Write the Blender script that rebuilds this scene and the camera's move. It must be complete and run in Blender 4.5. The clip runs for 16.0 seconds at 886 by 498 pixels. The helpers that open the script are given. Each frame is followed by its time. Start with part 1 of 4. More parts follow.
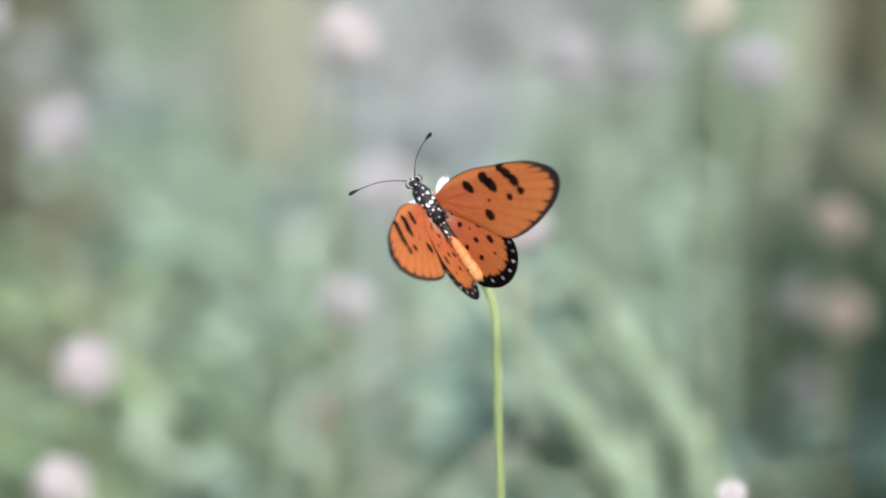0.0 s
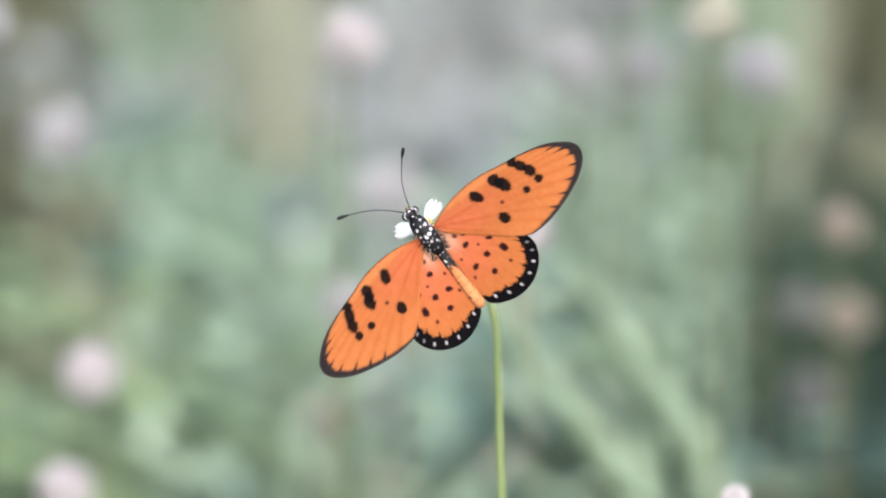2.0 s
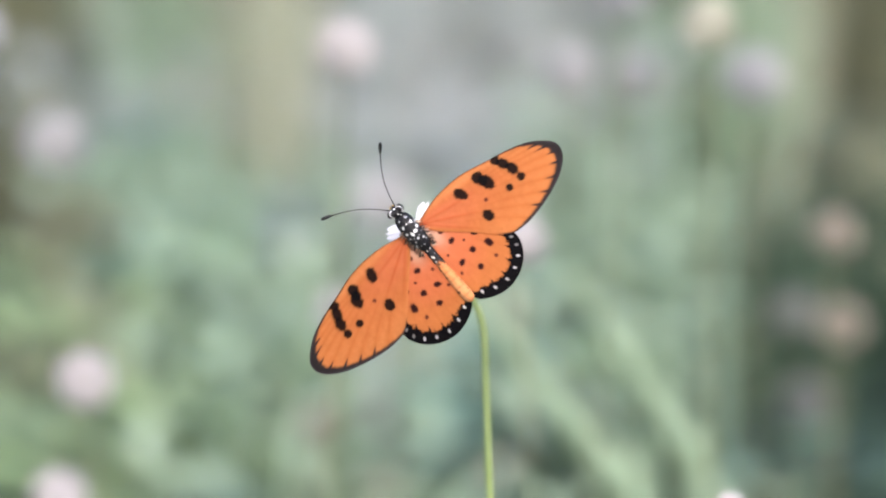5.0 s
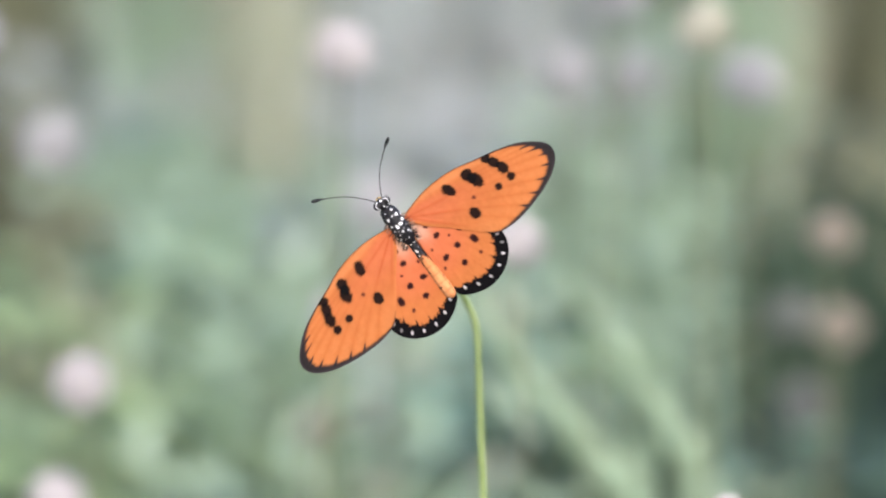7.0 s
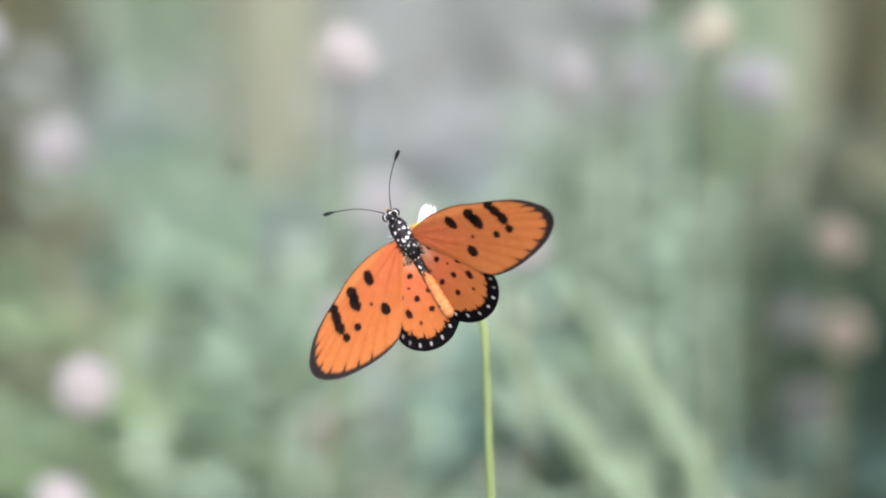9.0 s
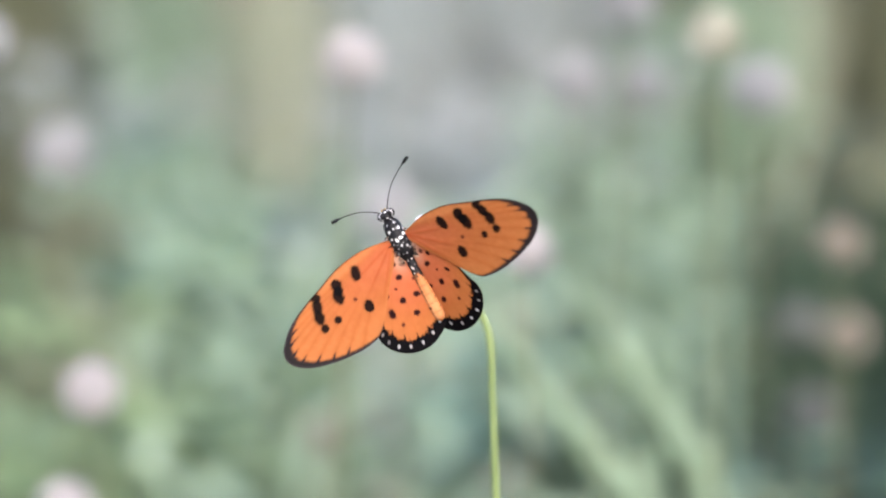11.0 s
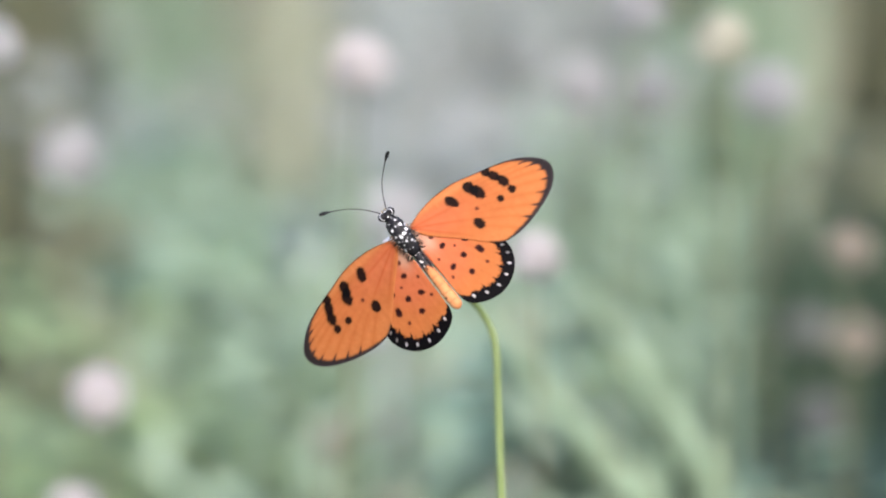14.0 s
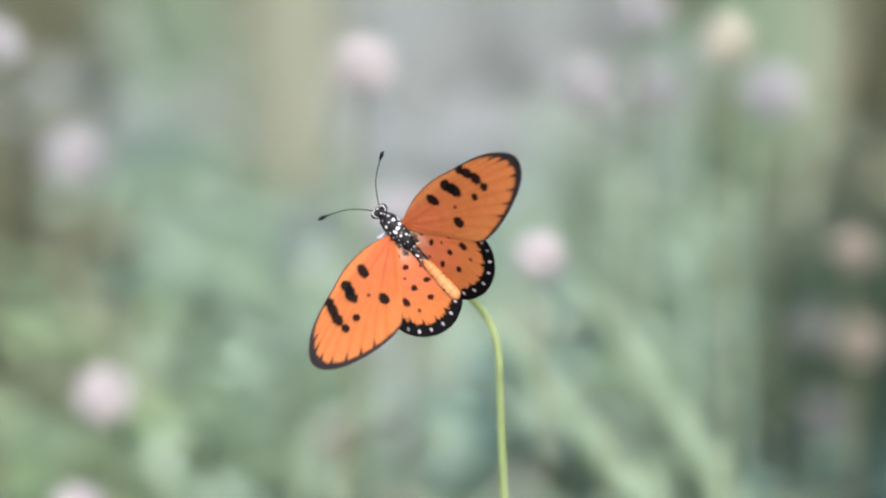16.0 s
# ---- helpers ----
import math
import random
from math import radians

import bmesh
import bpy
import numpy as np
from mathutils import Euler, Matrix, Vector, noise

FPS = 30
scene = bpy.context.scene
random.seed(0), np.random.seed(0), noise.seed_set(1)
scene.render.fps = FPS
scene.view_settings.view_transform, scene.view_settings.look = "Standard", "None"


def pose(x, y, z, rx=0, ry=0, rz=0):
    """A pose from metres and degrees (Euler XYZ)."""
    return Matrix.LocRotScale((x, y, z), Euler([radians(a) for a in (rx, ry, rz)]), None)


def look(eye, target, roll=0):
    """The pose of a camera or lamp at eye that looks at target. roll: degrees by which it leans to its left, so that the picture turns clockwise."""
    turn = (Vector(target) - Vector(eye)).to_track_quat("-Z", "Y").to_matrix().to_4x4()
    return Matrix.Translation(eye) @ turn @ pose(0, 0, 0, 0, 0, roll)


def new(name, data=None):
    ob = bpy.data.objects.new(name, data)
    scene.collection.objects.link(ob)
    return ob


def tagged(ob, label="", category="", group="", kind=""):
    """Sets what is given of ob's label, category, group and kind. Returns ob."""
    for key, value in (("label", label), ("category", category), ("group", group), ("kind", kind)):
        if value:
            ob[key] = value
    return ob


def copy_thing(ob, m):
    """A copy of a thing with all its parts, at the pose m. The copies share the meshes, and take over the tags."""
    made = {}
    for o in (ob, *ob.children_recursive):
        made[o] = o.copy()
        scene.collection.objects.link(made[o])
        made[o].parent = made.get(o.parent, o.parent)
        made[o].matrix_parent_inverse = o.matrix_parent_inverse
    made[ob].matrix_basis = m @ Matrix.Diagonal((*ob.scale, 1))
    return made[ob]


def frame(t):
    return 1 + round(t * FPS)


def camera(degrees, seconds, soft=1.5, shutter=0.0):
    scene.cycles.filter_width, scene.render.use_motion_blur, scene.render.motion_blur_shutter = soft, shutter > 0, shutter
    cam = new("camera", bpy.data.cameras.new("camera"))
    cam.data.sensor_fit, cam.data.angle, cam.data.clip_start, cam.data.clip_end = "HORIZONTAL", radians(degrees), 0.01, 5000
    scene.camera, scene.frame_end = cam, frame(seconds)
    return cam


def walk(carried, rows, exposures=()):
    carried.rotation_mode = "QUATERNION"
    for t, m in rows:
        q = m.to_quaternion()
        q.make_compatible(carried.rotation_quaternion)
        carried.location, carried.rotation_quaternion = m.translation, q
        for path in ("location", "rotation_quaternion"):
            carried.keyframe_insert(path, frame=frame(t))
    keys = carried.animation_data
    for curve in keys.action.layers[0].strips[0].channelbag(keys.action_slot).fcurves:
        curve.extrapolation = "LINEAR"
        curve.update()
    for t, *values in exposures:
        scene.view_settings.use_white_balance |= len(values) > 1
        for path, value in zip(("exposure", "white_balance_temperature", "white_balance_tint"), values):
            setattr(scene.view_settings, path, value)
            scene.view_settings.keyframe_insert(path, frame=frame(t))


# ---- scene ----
EYE = (0.0, 0.0, 0.42)
TILT = 10.0
REACH = 0.559      # eye to the butterfly
REST = pose(*EYE, 90 - TILT, 0, 0)
SUBJECT = REST @ Matrix.Translation((0, 0, -REACH))

cam = camera(16, 16.0, soft=2.1, shutter=0.4)
cam.data.dof.use_dof = True
cam.data.dof.focus_distance = REACH
cam.data.dof.aperture_fstop = 8.8
# a hand-steadied tripod head: seconds, pan to the left, tilt upwards, in degrees
PAN = [(0, 0.000, 0.000), (0.5, -0.010, 0.010), (1, 0.031, 0.021), (1.5, 0.072, 0.051), (2, 0.072, 0.082), (2.5, 0.072, 0.123), (3, 0.072, 0.164), (3.5, 0.051, 0.185), (4, 0.051, 0.195), (4.2, 0.041, 0.200), (6.3, -0.082, 0.241), (6.5, -0.082, 0.247), (7, -0.082, 0.257), (7.5, -0.082, 0.262), (8, -0.062, 0.277), (8.5, -0.031, 0.308), (9, -0.010, 0.339), (9.2, 0.000, 0.349), (11.3, 0.103, 0.406), (11.5, 0.113, 0.411), (12, 0.134, 0.431), (12.5, 0.154, 0.452), (13, 0.185, 0.467), (13.5, 0.211, 0.483), (14, 0.236, 0.498), (14.5, 0.257, 0.503), (15, 0.267, 0.508), (15.5, 0.288, 0.503), (16, 0.308, 0.508)]
walk(cam, [(t, pose(*EYE, 90 - TILT + up, 0, left)) for t, left, up in PAN], exposures=[(0.0, 1.46, 6390, 12), (16.0, 1.46, 6390, 12)])

# ---- light: bright overcast day ----
world = bpy.data.worlds.new("overcast_sky")
scene.world = world
world.use_nodes = True
wn = world.node_tree
sky = wn.nodes.new("ShaderNodeTexSky")
sky.sky_type = "NISHITA"
sky.sun_disc = False
sky.sun_elevation = radians(46)
sky.sun_rotation = radians(170)
sky.dust_density = 4.0
sky.ozone_density = 1.0
wn.nodes["Background"].inputs["Strength"].default_value = 0.215
wn.links.new(sky.outputs["Color"], wn.nodes["Background"].inputs["Color"])
sun_data = bpy.data.lights.new("sun", "SUN")
sun_data.energy = 0.95
sun_data.angle = radians(30)
sun_data.color = (1.0, 0.98, 0.95)
sun = new("sun", sun_data)
sun.matrix_world = look((0.35, -1.95, 2.2), (0, 0, 0))


# ---- materials ----
def material(name):
    m = bpy.data.materials.new(name)
    m.use_nodes = True
    t = m.node_tree
    return m, t, t.nodes["Principled BSDF"]


def node(t, kind, **values):
    n = t.nodes.new(kind)
    for key, value in values.items():
        n.inputs[key.replace("_", " ")].default_value = value
    return n


def ramp(t, source, stops):
    r = t.nodes.new("ShaderNodeValToRGB")
    while len(r.color_ramp.elements) < len(stops):
        r.color_ramp.elements.new(0.5)
    for e, (at, c) in zip(r.color_ramp.elements, stops):
        e.position, e.color = at, (*c, 1)
    t.links.new(source, r.inputs["Fac"])
    return r.outputs["Color"]


def mixed(t, fac, a, b, how="MIX"):
    m = t.nodes.new("ShaderNodeMix")
    m.data_type, m.blend_type = "RGBA", how
    for socket, value in ((m.inputs[0], fac), (m.inputs[6], a), (m.inputs[7], b)):
        if isinstance(value, (int, float)):
            socket.default_value = value
        elif isinstance(value, tuple):
            socket.default_value = (*value, 1)
        else:
            t.links.new(value, socket)
    return m.outputs[2]


def grain(t, scale, detail=4.0):
    co = t.nodes.new("ShaderNodeTexCoord")
    n = node(t, "ShaderNodeTexNoise", Scale=scale, Detail=detail)
    t.links.new(co.outputs["Object"], n.inputs["Vector"])
    return n.outputs["Fac"]


def relief(t, bsdf, height, strength, distance):
    b = node(t, "ShaderNodeBump", Strength=strength, Distance=distance)
    t.links.new(height, b.inputs["Height"])
    t.links.new(b.outputs["Normal"], bsdf.inputs["Normal"])


def thin(t, bsdf, colour, share, clear=1.0):
    """Adds light that passes through a thin leaf, petal or wing; clear below 1 lets more of it through."""
    tr = t.nodes.new("ShaderNodeBsdfTranslucent")
    gamma = node(t, "ShaderNodeGamma", Gamma=clear)
    t.links.new(colour, gamma.inputs["Color"])
    t.links.new(gamma.outputs["Color"], tr.inputs["Color"])
    mx = node(t, "ShaderNodeMixShader", Fac=share)
    t.links.new(bsdf.outputs[0], mx.inputs[1])
    t.links.new(tr.outputs[0], mx.inputs[2])
    t.links.new(mx.outputs[0], t.nodes["Material Output"].inputs["Surface"])


def painted_material(name, rough, share=0.0, scale=9000.0, bump=0.25, sheen=0.0, gloss=0.2):
    """Scaled or haired skin whose markings come with the mesh."""
    m, t, b = material(name)
    at = t.nodes.new("ShaderNodeAttribute")
    at.attribute_name = "marking"
    g = grain(t, scale)
    col = mixed(t, 1.0, at.outputs["Color"], ramp(t, g, [(0.25, (0.82, 0.82, 0.82)), (0.75, (1, 1, 1))]), "MULTIPLY")
    g2 = grain(t, scale * 0.06, 3.0)
    col = mixed(t, 1.0, col, ramp(t, g2, [(0.3, (0.9, 0.88, 0.86)), (0.7, (1, 1, 1))]), "MULTIPLY")
    t.links.new(col, b.inputs["Base Color"])
    b.inputs["Roughness"].default_value = rough
    b.inputs["Specular IOR Level"].default_value = gloss
    b.inputs["Sheen Weight"].default_value = sheen
    relief(t, b, g, bump, 0.00006)
    if share:
        thin(t, b, col, share, 0.72)
    return m


def leaf_material(name, dark, pale, share=0.3, scale=60.0, rough=0.55, random_from="island"):
    m, t, b = material(name)
    src = t.nodes.new("ShaderNodeNewGeometry").outputs["Random Per Island"] if random_from == "island" else t.nodes.new("ShaderNodeObjectInfo").outputs["Random"]
    base = ramp(t, src, [(0.0, dark), (1.0, pale)])
    g = grain(t, scale)
    col = mixed(t, 1.0, base, ramp(t, g, [(0.3, (0.7, 0.72, 0.62)), (0.7, (1, 1, 1))]), "MULTIPLY")
    t.links.new(col, b.inputs["Base Color"])
    b.inputs["Roughness"].default_value = rough
    b.inputs["Specular IOR Level"].default_value = 0.3
    relief(t, b, grain(t, scale * 12), 0.3, 0.0004)
    if share:
        thin(t, b, col, share)
    return m


def petal_material(name, colour, share=0.4):
    m, t, b = material(name)
    g = grain(t, 700.0)
    col = mixed(t, 1.0, colour, ramp(t, g, [(0.3, (0.88, 0.86, 0.88)), (0.7, (1, 1, 1))]), "MULTIPLY")
    t.links.new(col, b.inputs["Base Color"])
    b.inputs["Roughness"].default_value = 0.6
    relief(t, b, grain(t, 3000.0), 0.3, 0.0001)
    thin(t, b, col, share)
    return m


def soil_material():
    m, t, b = material("soil_with_litter")
    a = grain(t, 6.0, 8.0)
    c = grain(t, 90.0, 8.0)
    col = mixed(t, c, ramp(t, a, [(0.3, (0.15, 0.155, 0.115)), (0.7, (0.25, 0.255, 0.19))]), ramp(t, a, [(0.3, (0.16, 0.19, 0.13)), (0.75, (0.32, 0.32, 0.26))]))
    t.links.new(col, b.inputs["Base Color"])
    b.inputs["Roughness"].default_value = 0.95
    relief(t, b, c, 0.8, 0.01)
    return m


WING = painted_material("wing_scales", 0.65, 0.5, 9000.0, 0.3, 0.0, 0.06)
SKIN = painted_material("insect_skin", 0.5, 0.0, 5000.0, 0.5, 0.0, 0.15)
HORN = painted_material("antenna_horn", 0.5, 0.0, 8000.0, 0.3)
GREEN_STEM = leaf_material("green_stem", (0.185, 0.25, 0.09), (0.225, 0.285, 0.12), 0.15, 3500.0, 0.5, "object")
WHITE_PETAL = petal_material("white_petal", (0.68, 0.69, 0.73))
YELLOW_FLORET = petal_material("yellow_floret", (0.75, 0.5, 0.06), 0.1)
GLOBE = {
    "white": petal_material("pinkish_white_bract", (0.56, 0.54, 0.54)),
    "cream": petal_material("cream_bract", (0.53, 0.53, 0.44)),
    "tan": petal_material("tan_withered_bract", (0.32, 0.285, 0.235)),
    "dull": petal_material("dull_withered_bract", (0.2, 0.21, 0.2)),
    "grey": petal_material("greyish_white_bract", (0.46, 0.465, 0.47)),
    "faded": petal_material("faded_pinkish_bract", (0.39, 0.40, 0.41)),
}
# most are paler than real foliage, with the haze put into the colour
LEAF = {
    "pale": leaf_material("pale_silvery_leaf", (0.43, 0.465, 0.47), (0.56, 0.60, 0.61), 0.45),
    "bright": leaf_material("light_green_blade", (0.31, 0.41, 0.30), (0.36, 0.46, 0.345), 0.5),
    "straw": leaf_material("straw_leaf", (0.42, 0.44, 0.34), (0.55, 0.56, 0.45), 0.45),
    "sage": leaf_material("sage_leaf", (0.33, 0.44, 0.325), (0.465, 0.58, 0.455), 0.45),
    "teal": leaf_material("bluish_green_leaf", (0.25, 0.41, 0.33), (0.37, 0.54, 0.45), 0.45),
    "green": leaf_material("fresh_green_leaf", (0.24, 0.34, 0.18), (0.35, 0.45, 0.27), 0.45),
    "olive": leaf_material("olive_leaf", (0.155, 0.165, 0.10), (0.25, 0.255, 0.17), 0.4),
    "brown": leaf_material("dry_brown_leaf", (0.11, 0.097, 0.08), (0.19, 0.168, 0.14), 0.3),
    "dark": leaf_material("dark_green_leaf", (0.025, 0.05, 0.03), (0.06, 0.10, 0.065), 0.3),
}
SOIL = soil_material()
MEADOW = leaf_material("meadow_grass", (0.27, 0.36, 0.265), (0.42, 0.515, 0.405), 0.45, 40.0)
MM = 0.001


# ---- building helpers ----
def mesh_of(name, verts, faces, mat, colours=None, smooth=True):
    me = bpy.data.meshes.new(name)
    me.from_pydata([tuple(v) for v in verts], [], faces)
    me.materials.append(mat)
    if colours is not None:
        a = me.color_attributes.new("marking", "FLOAT_COLOR", "POINT")
        a.data.foreach_set("color", np.c_[colours, np.ones(len(colours))].astype(np.float32).ravel())
    me.polygons.foreach_set("use_smooth", np.full(len(me.polygons), smooth))
    me.update()
    return me


def part(name, me, parent, label="", at=None):
    ob = new(name, me)
    ob.parent = parent
    if at is not None:
        ob.matrix_basis = at
    return tagged(ob, label)


def thing(name, label, category, group="", at=None, kind=""):
    ob = new(name)
    ob.empty_display_size = 0.01
    if at is not None:
        ob.matrix_basis = at
    return tagged(ob, label, category, group, kind)


def spline(points, steps, closed=False):
    """A smooth curve through points (rows of numbers), as an array."""
    p = np.array(points, float)
    n = len(p)
    out = []
    for i in range(n if closed else n - 1):
        a, b, c, d = (p[(i + k) % n] if closed else p[min(max(i + k, 0), n - 1)] for k in (-1, 0, 1, 2))
        for s in np.linspace(0, 1, steps, endpoint=False):
            out.append(0.5 * (2 * b + (c - a) * s + (2 * a - 5 * b + 4 * c - d) * s * s + (3 * b - a - 3 * c + d) * s ** 3))
    if not closed:
        out.append(p[-1])
    return np.array(out)


def tube(points, radii, sides=10, steps=6):
    """Vertices and faces of a tapering tube along a smooth curve."""
    c = spline([(*q, r) for q, r in zip(points, radii)], steps)
    verts, faces = [], []
    n = len(c)
    side = Vector((1, 0.13, 0.07))
    for i in range(n):
        d = Vector(c[min(i + 1, n - 1), :3] - c[max(i - 1, 0), :3]).normalized()
        side = (side - d * side.dot(d)).normalized()
        up = d.cross(side)
        for k in range(sides):
            a = 2 * math.pi * k / sides
            verts.append(Vector(c[i, :3]) + (side * math.cos(a) + up * math.sin(a)) * max(c[i, 3], 1e-6))
    for i in range(n - 1):
        for k in range(sides):
            j = (k + 1) % sides
            faces.append((i * sides + k, i * sides + j, (i + 1) * sides + j, (i + 1) * sides + k))
    faces.append(tuple(range(sides))[::-1])
    faces.append(tuple((n - 1) * sides + k for k in range(sides)))
    return verts, faces


def lathe(profile, sides=48, steps=10, squash=1.0):
    """Vertices (as an array) and faces of a body of revolution along y; profile rows: y, radius, rise."""
    c = spline(profile, steps)
    c[:, 1] = np.maximum(c[:, 1], 0.02)
    ang = np.linspace(0, 2 * math.pi, sides, endpoint=False)
    v = np.array([(r * math.cos(a), y, z + squash * r * math.sin(a)) for y, r, z in c for a in ang])
    n = len(c)
    f = [(i * sides + k, (i + 1) * sides + k, (i + 1) * sides + (k + 1) % sides, i * sides + (k + 1) % sides) for i in range(n - 1) for k in range(sides)]
    f += [tuple(range(sides)), tuple((n - 1) * sides + k for k in range(sides))[::-1]]
    return v, f


def blend(base, over, weight):
    return base + (np.array(over) - base) * np.clip(weight, 0, 1)[:, None]


def step(a, b, x):
    s = np.clip((x - a) / (b - a), 0, 1)
    return s * s * (3 - 2 * s)


# ---- the butterfly's wings, in millimetres on the opened right wing ----
HINGE = 1.2
# outline: x, y, width of the dark border
FORE_OUTLINE = [(1.6, 1.2, 0.0), (3.6, 2.2, 0.1), (7.9, 3.05, 0.18), (13.0, 2.95, 0.2), (17.8, 1.8, 0.22), (22.2, 0.7, 0.28), (25.8, -0.6, 0.5), (28.4, -2.3, 1.0), (29.95, -3.95, 1.7), (30.2, -5.7, 1.6), (29.1, -7.5, 1.3), (26.8, -9.1, 1.0), (23.8, -10.25, 0.72), (20.7, -11.05, 0.6), (17.5, -11.5, 0.5), (15.0, -11.45, 0.4), (13.2, -10.95, 0.2), (10.6, -8.8, 0.0), (7.0, -5.2, 0.0), (3.2, -1.6, 0.0)]
HIND_OUTLINE = [(1.3, 1.0, 0.0), (4.5, -0.5, 0.0), (8.7, -4.0, 0.0), (12.2, -8.6, 0.6), (13.4, -10.2, 2.0), (13.75, -11.8, 2.3), (13.4, -13.5, 2.4), (12.3, -15.3, 2.4), (10.5, -16.8, 2.4), (8.3, -17.7, 2.4), (5.8, -17.9, 2.4), (3.2, -17.2, 2.3), (1.1, -15.9, 1.9), (0.4, -14.3, 0.7), (0.4, -12.6, 0.0), (0.6, -8.8, 0.0), (0.75, -3.9, 0.0)]
# dark spots: x, y, half length, half width, lean in degrees
FORE_SPOTS = [(10.85, 0.3, 1.45, 0.95, -64), (15.1, 0.5, 1.15, 1.1, -60), (15.95, -1.3, 1.45, 1.05, -85), (15.4, -0.5, 0.95, 1.0, -60), (19.6, 0.75, 0.85, 0.95, -75), (20.2, -0.6, 1.3, 0.95, -65), (21.0, -2.4, 1.35, 1.0, -75), (21.25, -4.55, 0.82, 0.8, 0), (12.15, -5.75, 1.12, 0.98, -75), (18.4, -4.65, 0.72, 0.7, 0), (13.6, -3.4, 0.38, 0.38, 0)]
HIND_SPOTS = [(3.6, -2.3, 0.42, 0.36, -50), (4.15, -4.7, 0.58, 0.42, 20), (6.0, -8.45, 0.52, 0.5, 0), (3.05, -8.9, 0.62, 0.42, 30), (5.05, -11.65, 0.5, 0.48, 10), (9.1, -9.4, 0.78, 0.55, -75), (8.5, -12.05, 0.32, 0.3, 0), (5.9, -6.1, 0.25, 0.22, 0), (5.0, -2.9, 0.5, 0.3, -40), (8.1, -6.4, 0.55, 0.3, -35), (1.9, -6.3, 0.3, 0.24, 60), (1.7, -10.3, 0.3, 0.25, 60)]
PALE_DOTS = [(12.75, -11.4), (12.55, -13.1), (11.45, -14.75), (9.6, -15.95), (7.2, -16.6), (4.6, -16.2), (2.3, -15.2)]
BLACK = (0.003, 0.0025, 0.003)


def wing_mesh(name, outline, spots, dots, side, pivot, warm, seed):
    rows = spline(outline, 15, closed=True)
    edge, width = rows[:, :2], np.maximum(rows[:, 2], 0)
    ns, nr = len(edge), 84
    base = np.array(outline[0][:2]) + (0.15, 0.0)
    r = (np.linspace(0, 1, nr) ** 0.8)[:, None, None]
    flat = (base + r * (edge - base)[None]).reshape(-1, 2)
    rad = np.repeat(np.linspace(0, 1, nr) ** 0.8, ns)
    idx = np.tile(np.arange(ns), nr)
    # nearest point of the margin, for the border
    gap = np.full(len(flat), 9.0)
    near = np.zeros(len(flat), int)
    for k in range(ns):
        d = np.hypot(flat[:, 0] - edge[k, 0], flat[:, 1] - edge[k, 1])
        # outside the bordered stretch the margin does not count
        if width[k] > 0.05:
            closer = d < gap
            gap[closer], near[closer] = d[closer], k
    wob = np.array([noise.noise((x * 1.3, y * 1.3, seed)) for x, y in flat])
    fine = np.array([noise.noise((x * 5, y * 5, seed + 3)) for x, y in flat])
    # veins run from the base to evenly spread places of the bordered margin
    margin = np.flatnonzero(width > 0.45)
    veins = margin[(np.linspace(0.06, 0.94, 9) * (len(margin) - 1)).astype(int)]
    lift = np.zeros(len(flat))
    vein = np.zeros(len(flat))
    spike = np.zeros(len(flat))
    between = np.full(len(flat), 9.0)
    reach = np.hypot(*(flat - base).T)
    head = np.arctan2(*(flat - base).T[::-1])
    for k in veins:
        a = math.atan2(*(edge[k] - base)[::-1])
        across = np.abs(np.sin(head - a - 0.05 * np.sin(rad * 3.0))) * reach
        vein = np.maximum(vein, np.exp(-(across / 0.14) ** 2))
        spike = np.maximum(spike, np.clip(1 - across / 0.24, 0, 1))
        between = np.minimum(between, across)
        lift += 0.03 * np.exp(-(across / 0.25) ** 2) * rad
    x, y = flat.T
    c = np.tile(np.array((0.445, 0.144, 0.046)), (len(flat), 1))
    c = blend(c, (0.485, 0.136, 0.062), 0.75 * (1 - step(0.15, 0.6, rad)))
    c = blend(c, (0.475, 0.170, 0.050), 0.6 * step(0.45, 1.0, rad) + 0.25 * wob)
    if warm:
        c = blend(c, (0.53, 0.148, 0.066), 0.7 * step(9.5, 3.5, np.hypot(x - 2.5, y + 4.5)))
    c = blend(c, (0.30, 0.055, 0.012), (0.10 if warm else 0.20) * vein * step(0.25, 0.7, rad))
    if not warm:
        # paler streaks between the veins
        c = blend(c, (0.57, 0.235, 0.085), 0.26 * step(0.25, 0.7, between + 0.3 * wob) * step(0.5, 0.9, rad))
    if not warm:
        # the two stout veins that close the cell, and the fold along the inner margin, its shading painted in
        for bx, by, dark in ((12.5, -0.9, 0.35), (11.8, -4.4, 0.45), (9.5, -6.6, 0.35)):
            a = math.atan2(by - base[1], bx - base[0])
            across = np.abs(np.sin(head - a)) * reach
            c = blend(c, (0.36, 0.06, 0.012), dark * np.exp(-(across / 0.22) ** 2) * step(13.5, 6.0, reach))
            lift += 0.07 * np.exp(-(across / 0.35) ** 2) * step(14, 6, reach)
        c = blend(c, (0.58, 0.23, 0.09), 0.5 * np.exp(-((y - 2.2 + 0.075 * (x - 8)) / 0.55) ** 2) * step(20, 12, x))
    else:
        c = blend(c, (0.60, 0.40, 0.30), 0.75 * np.exp(-(np.hypot(x - 2.5, (y + 2.2) / 1.6) / 1.3) ** 2))
    # dark border with spurs along the veins
    w = width[near] * (1 + 0.22 * fine + 0.15 * wob) + spike * np.where(width[near] > 0.5, 1.25 if not warm else 0.85, 0.0)
    ink = (0.0025, 0.002, 0.003) if warm else (0.022, 0.018, 0.020)
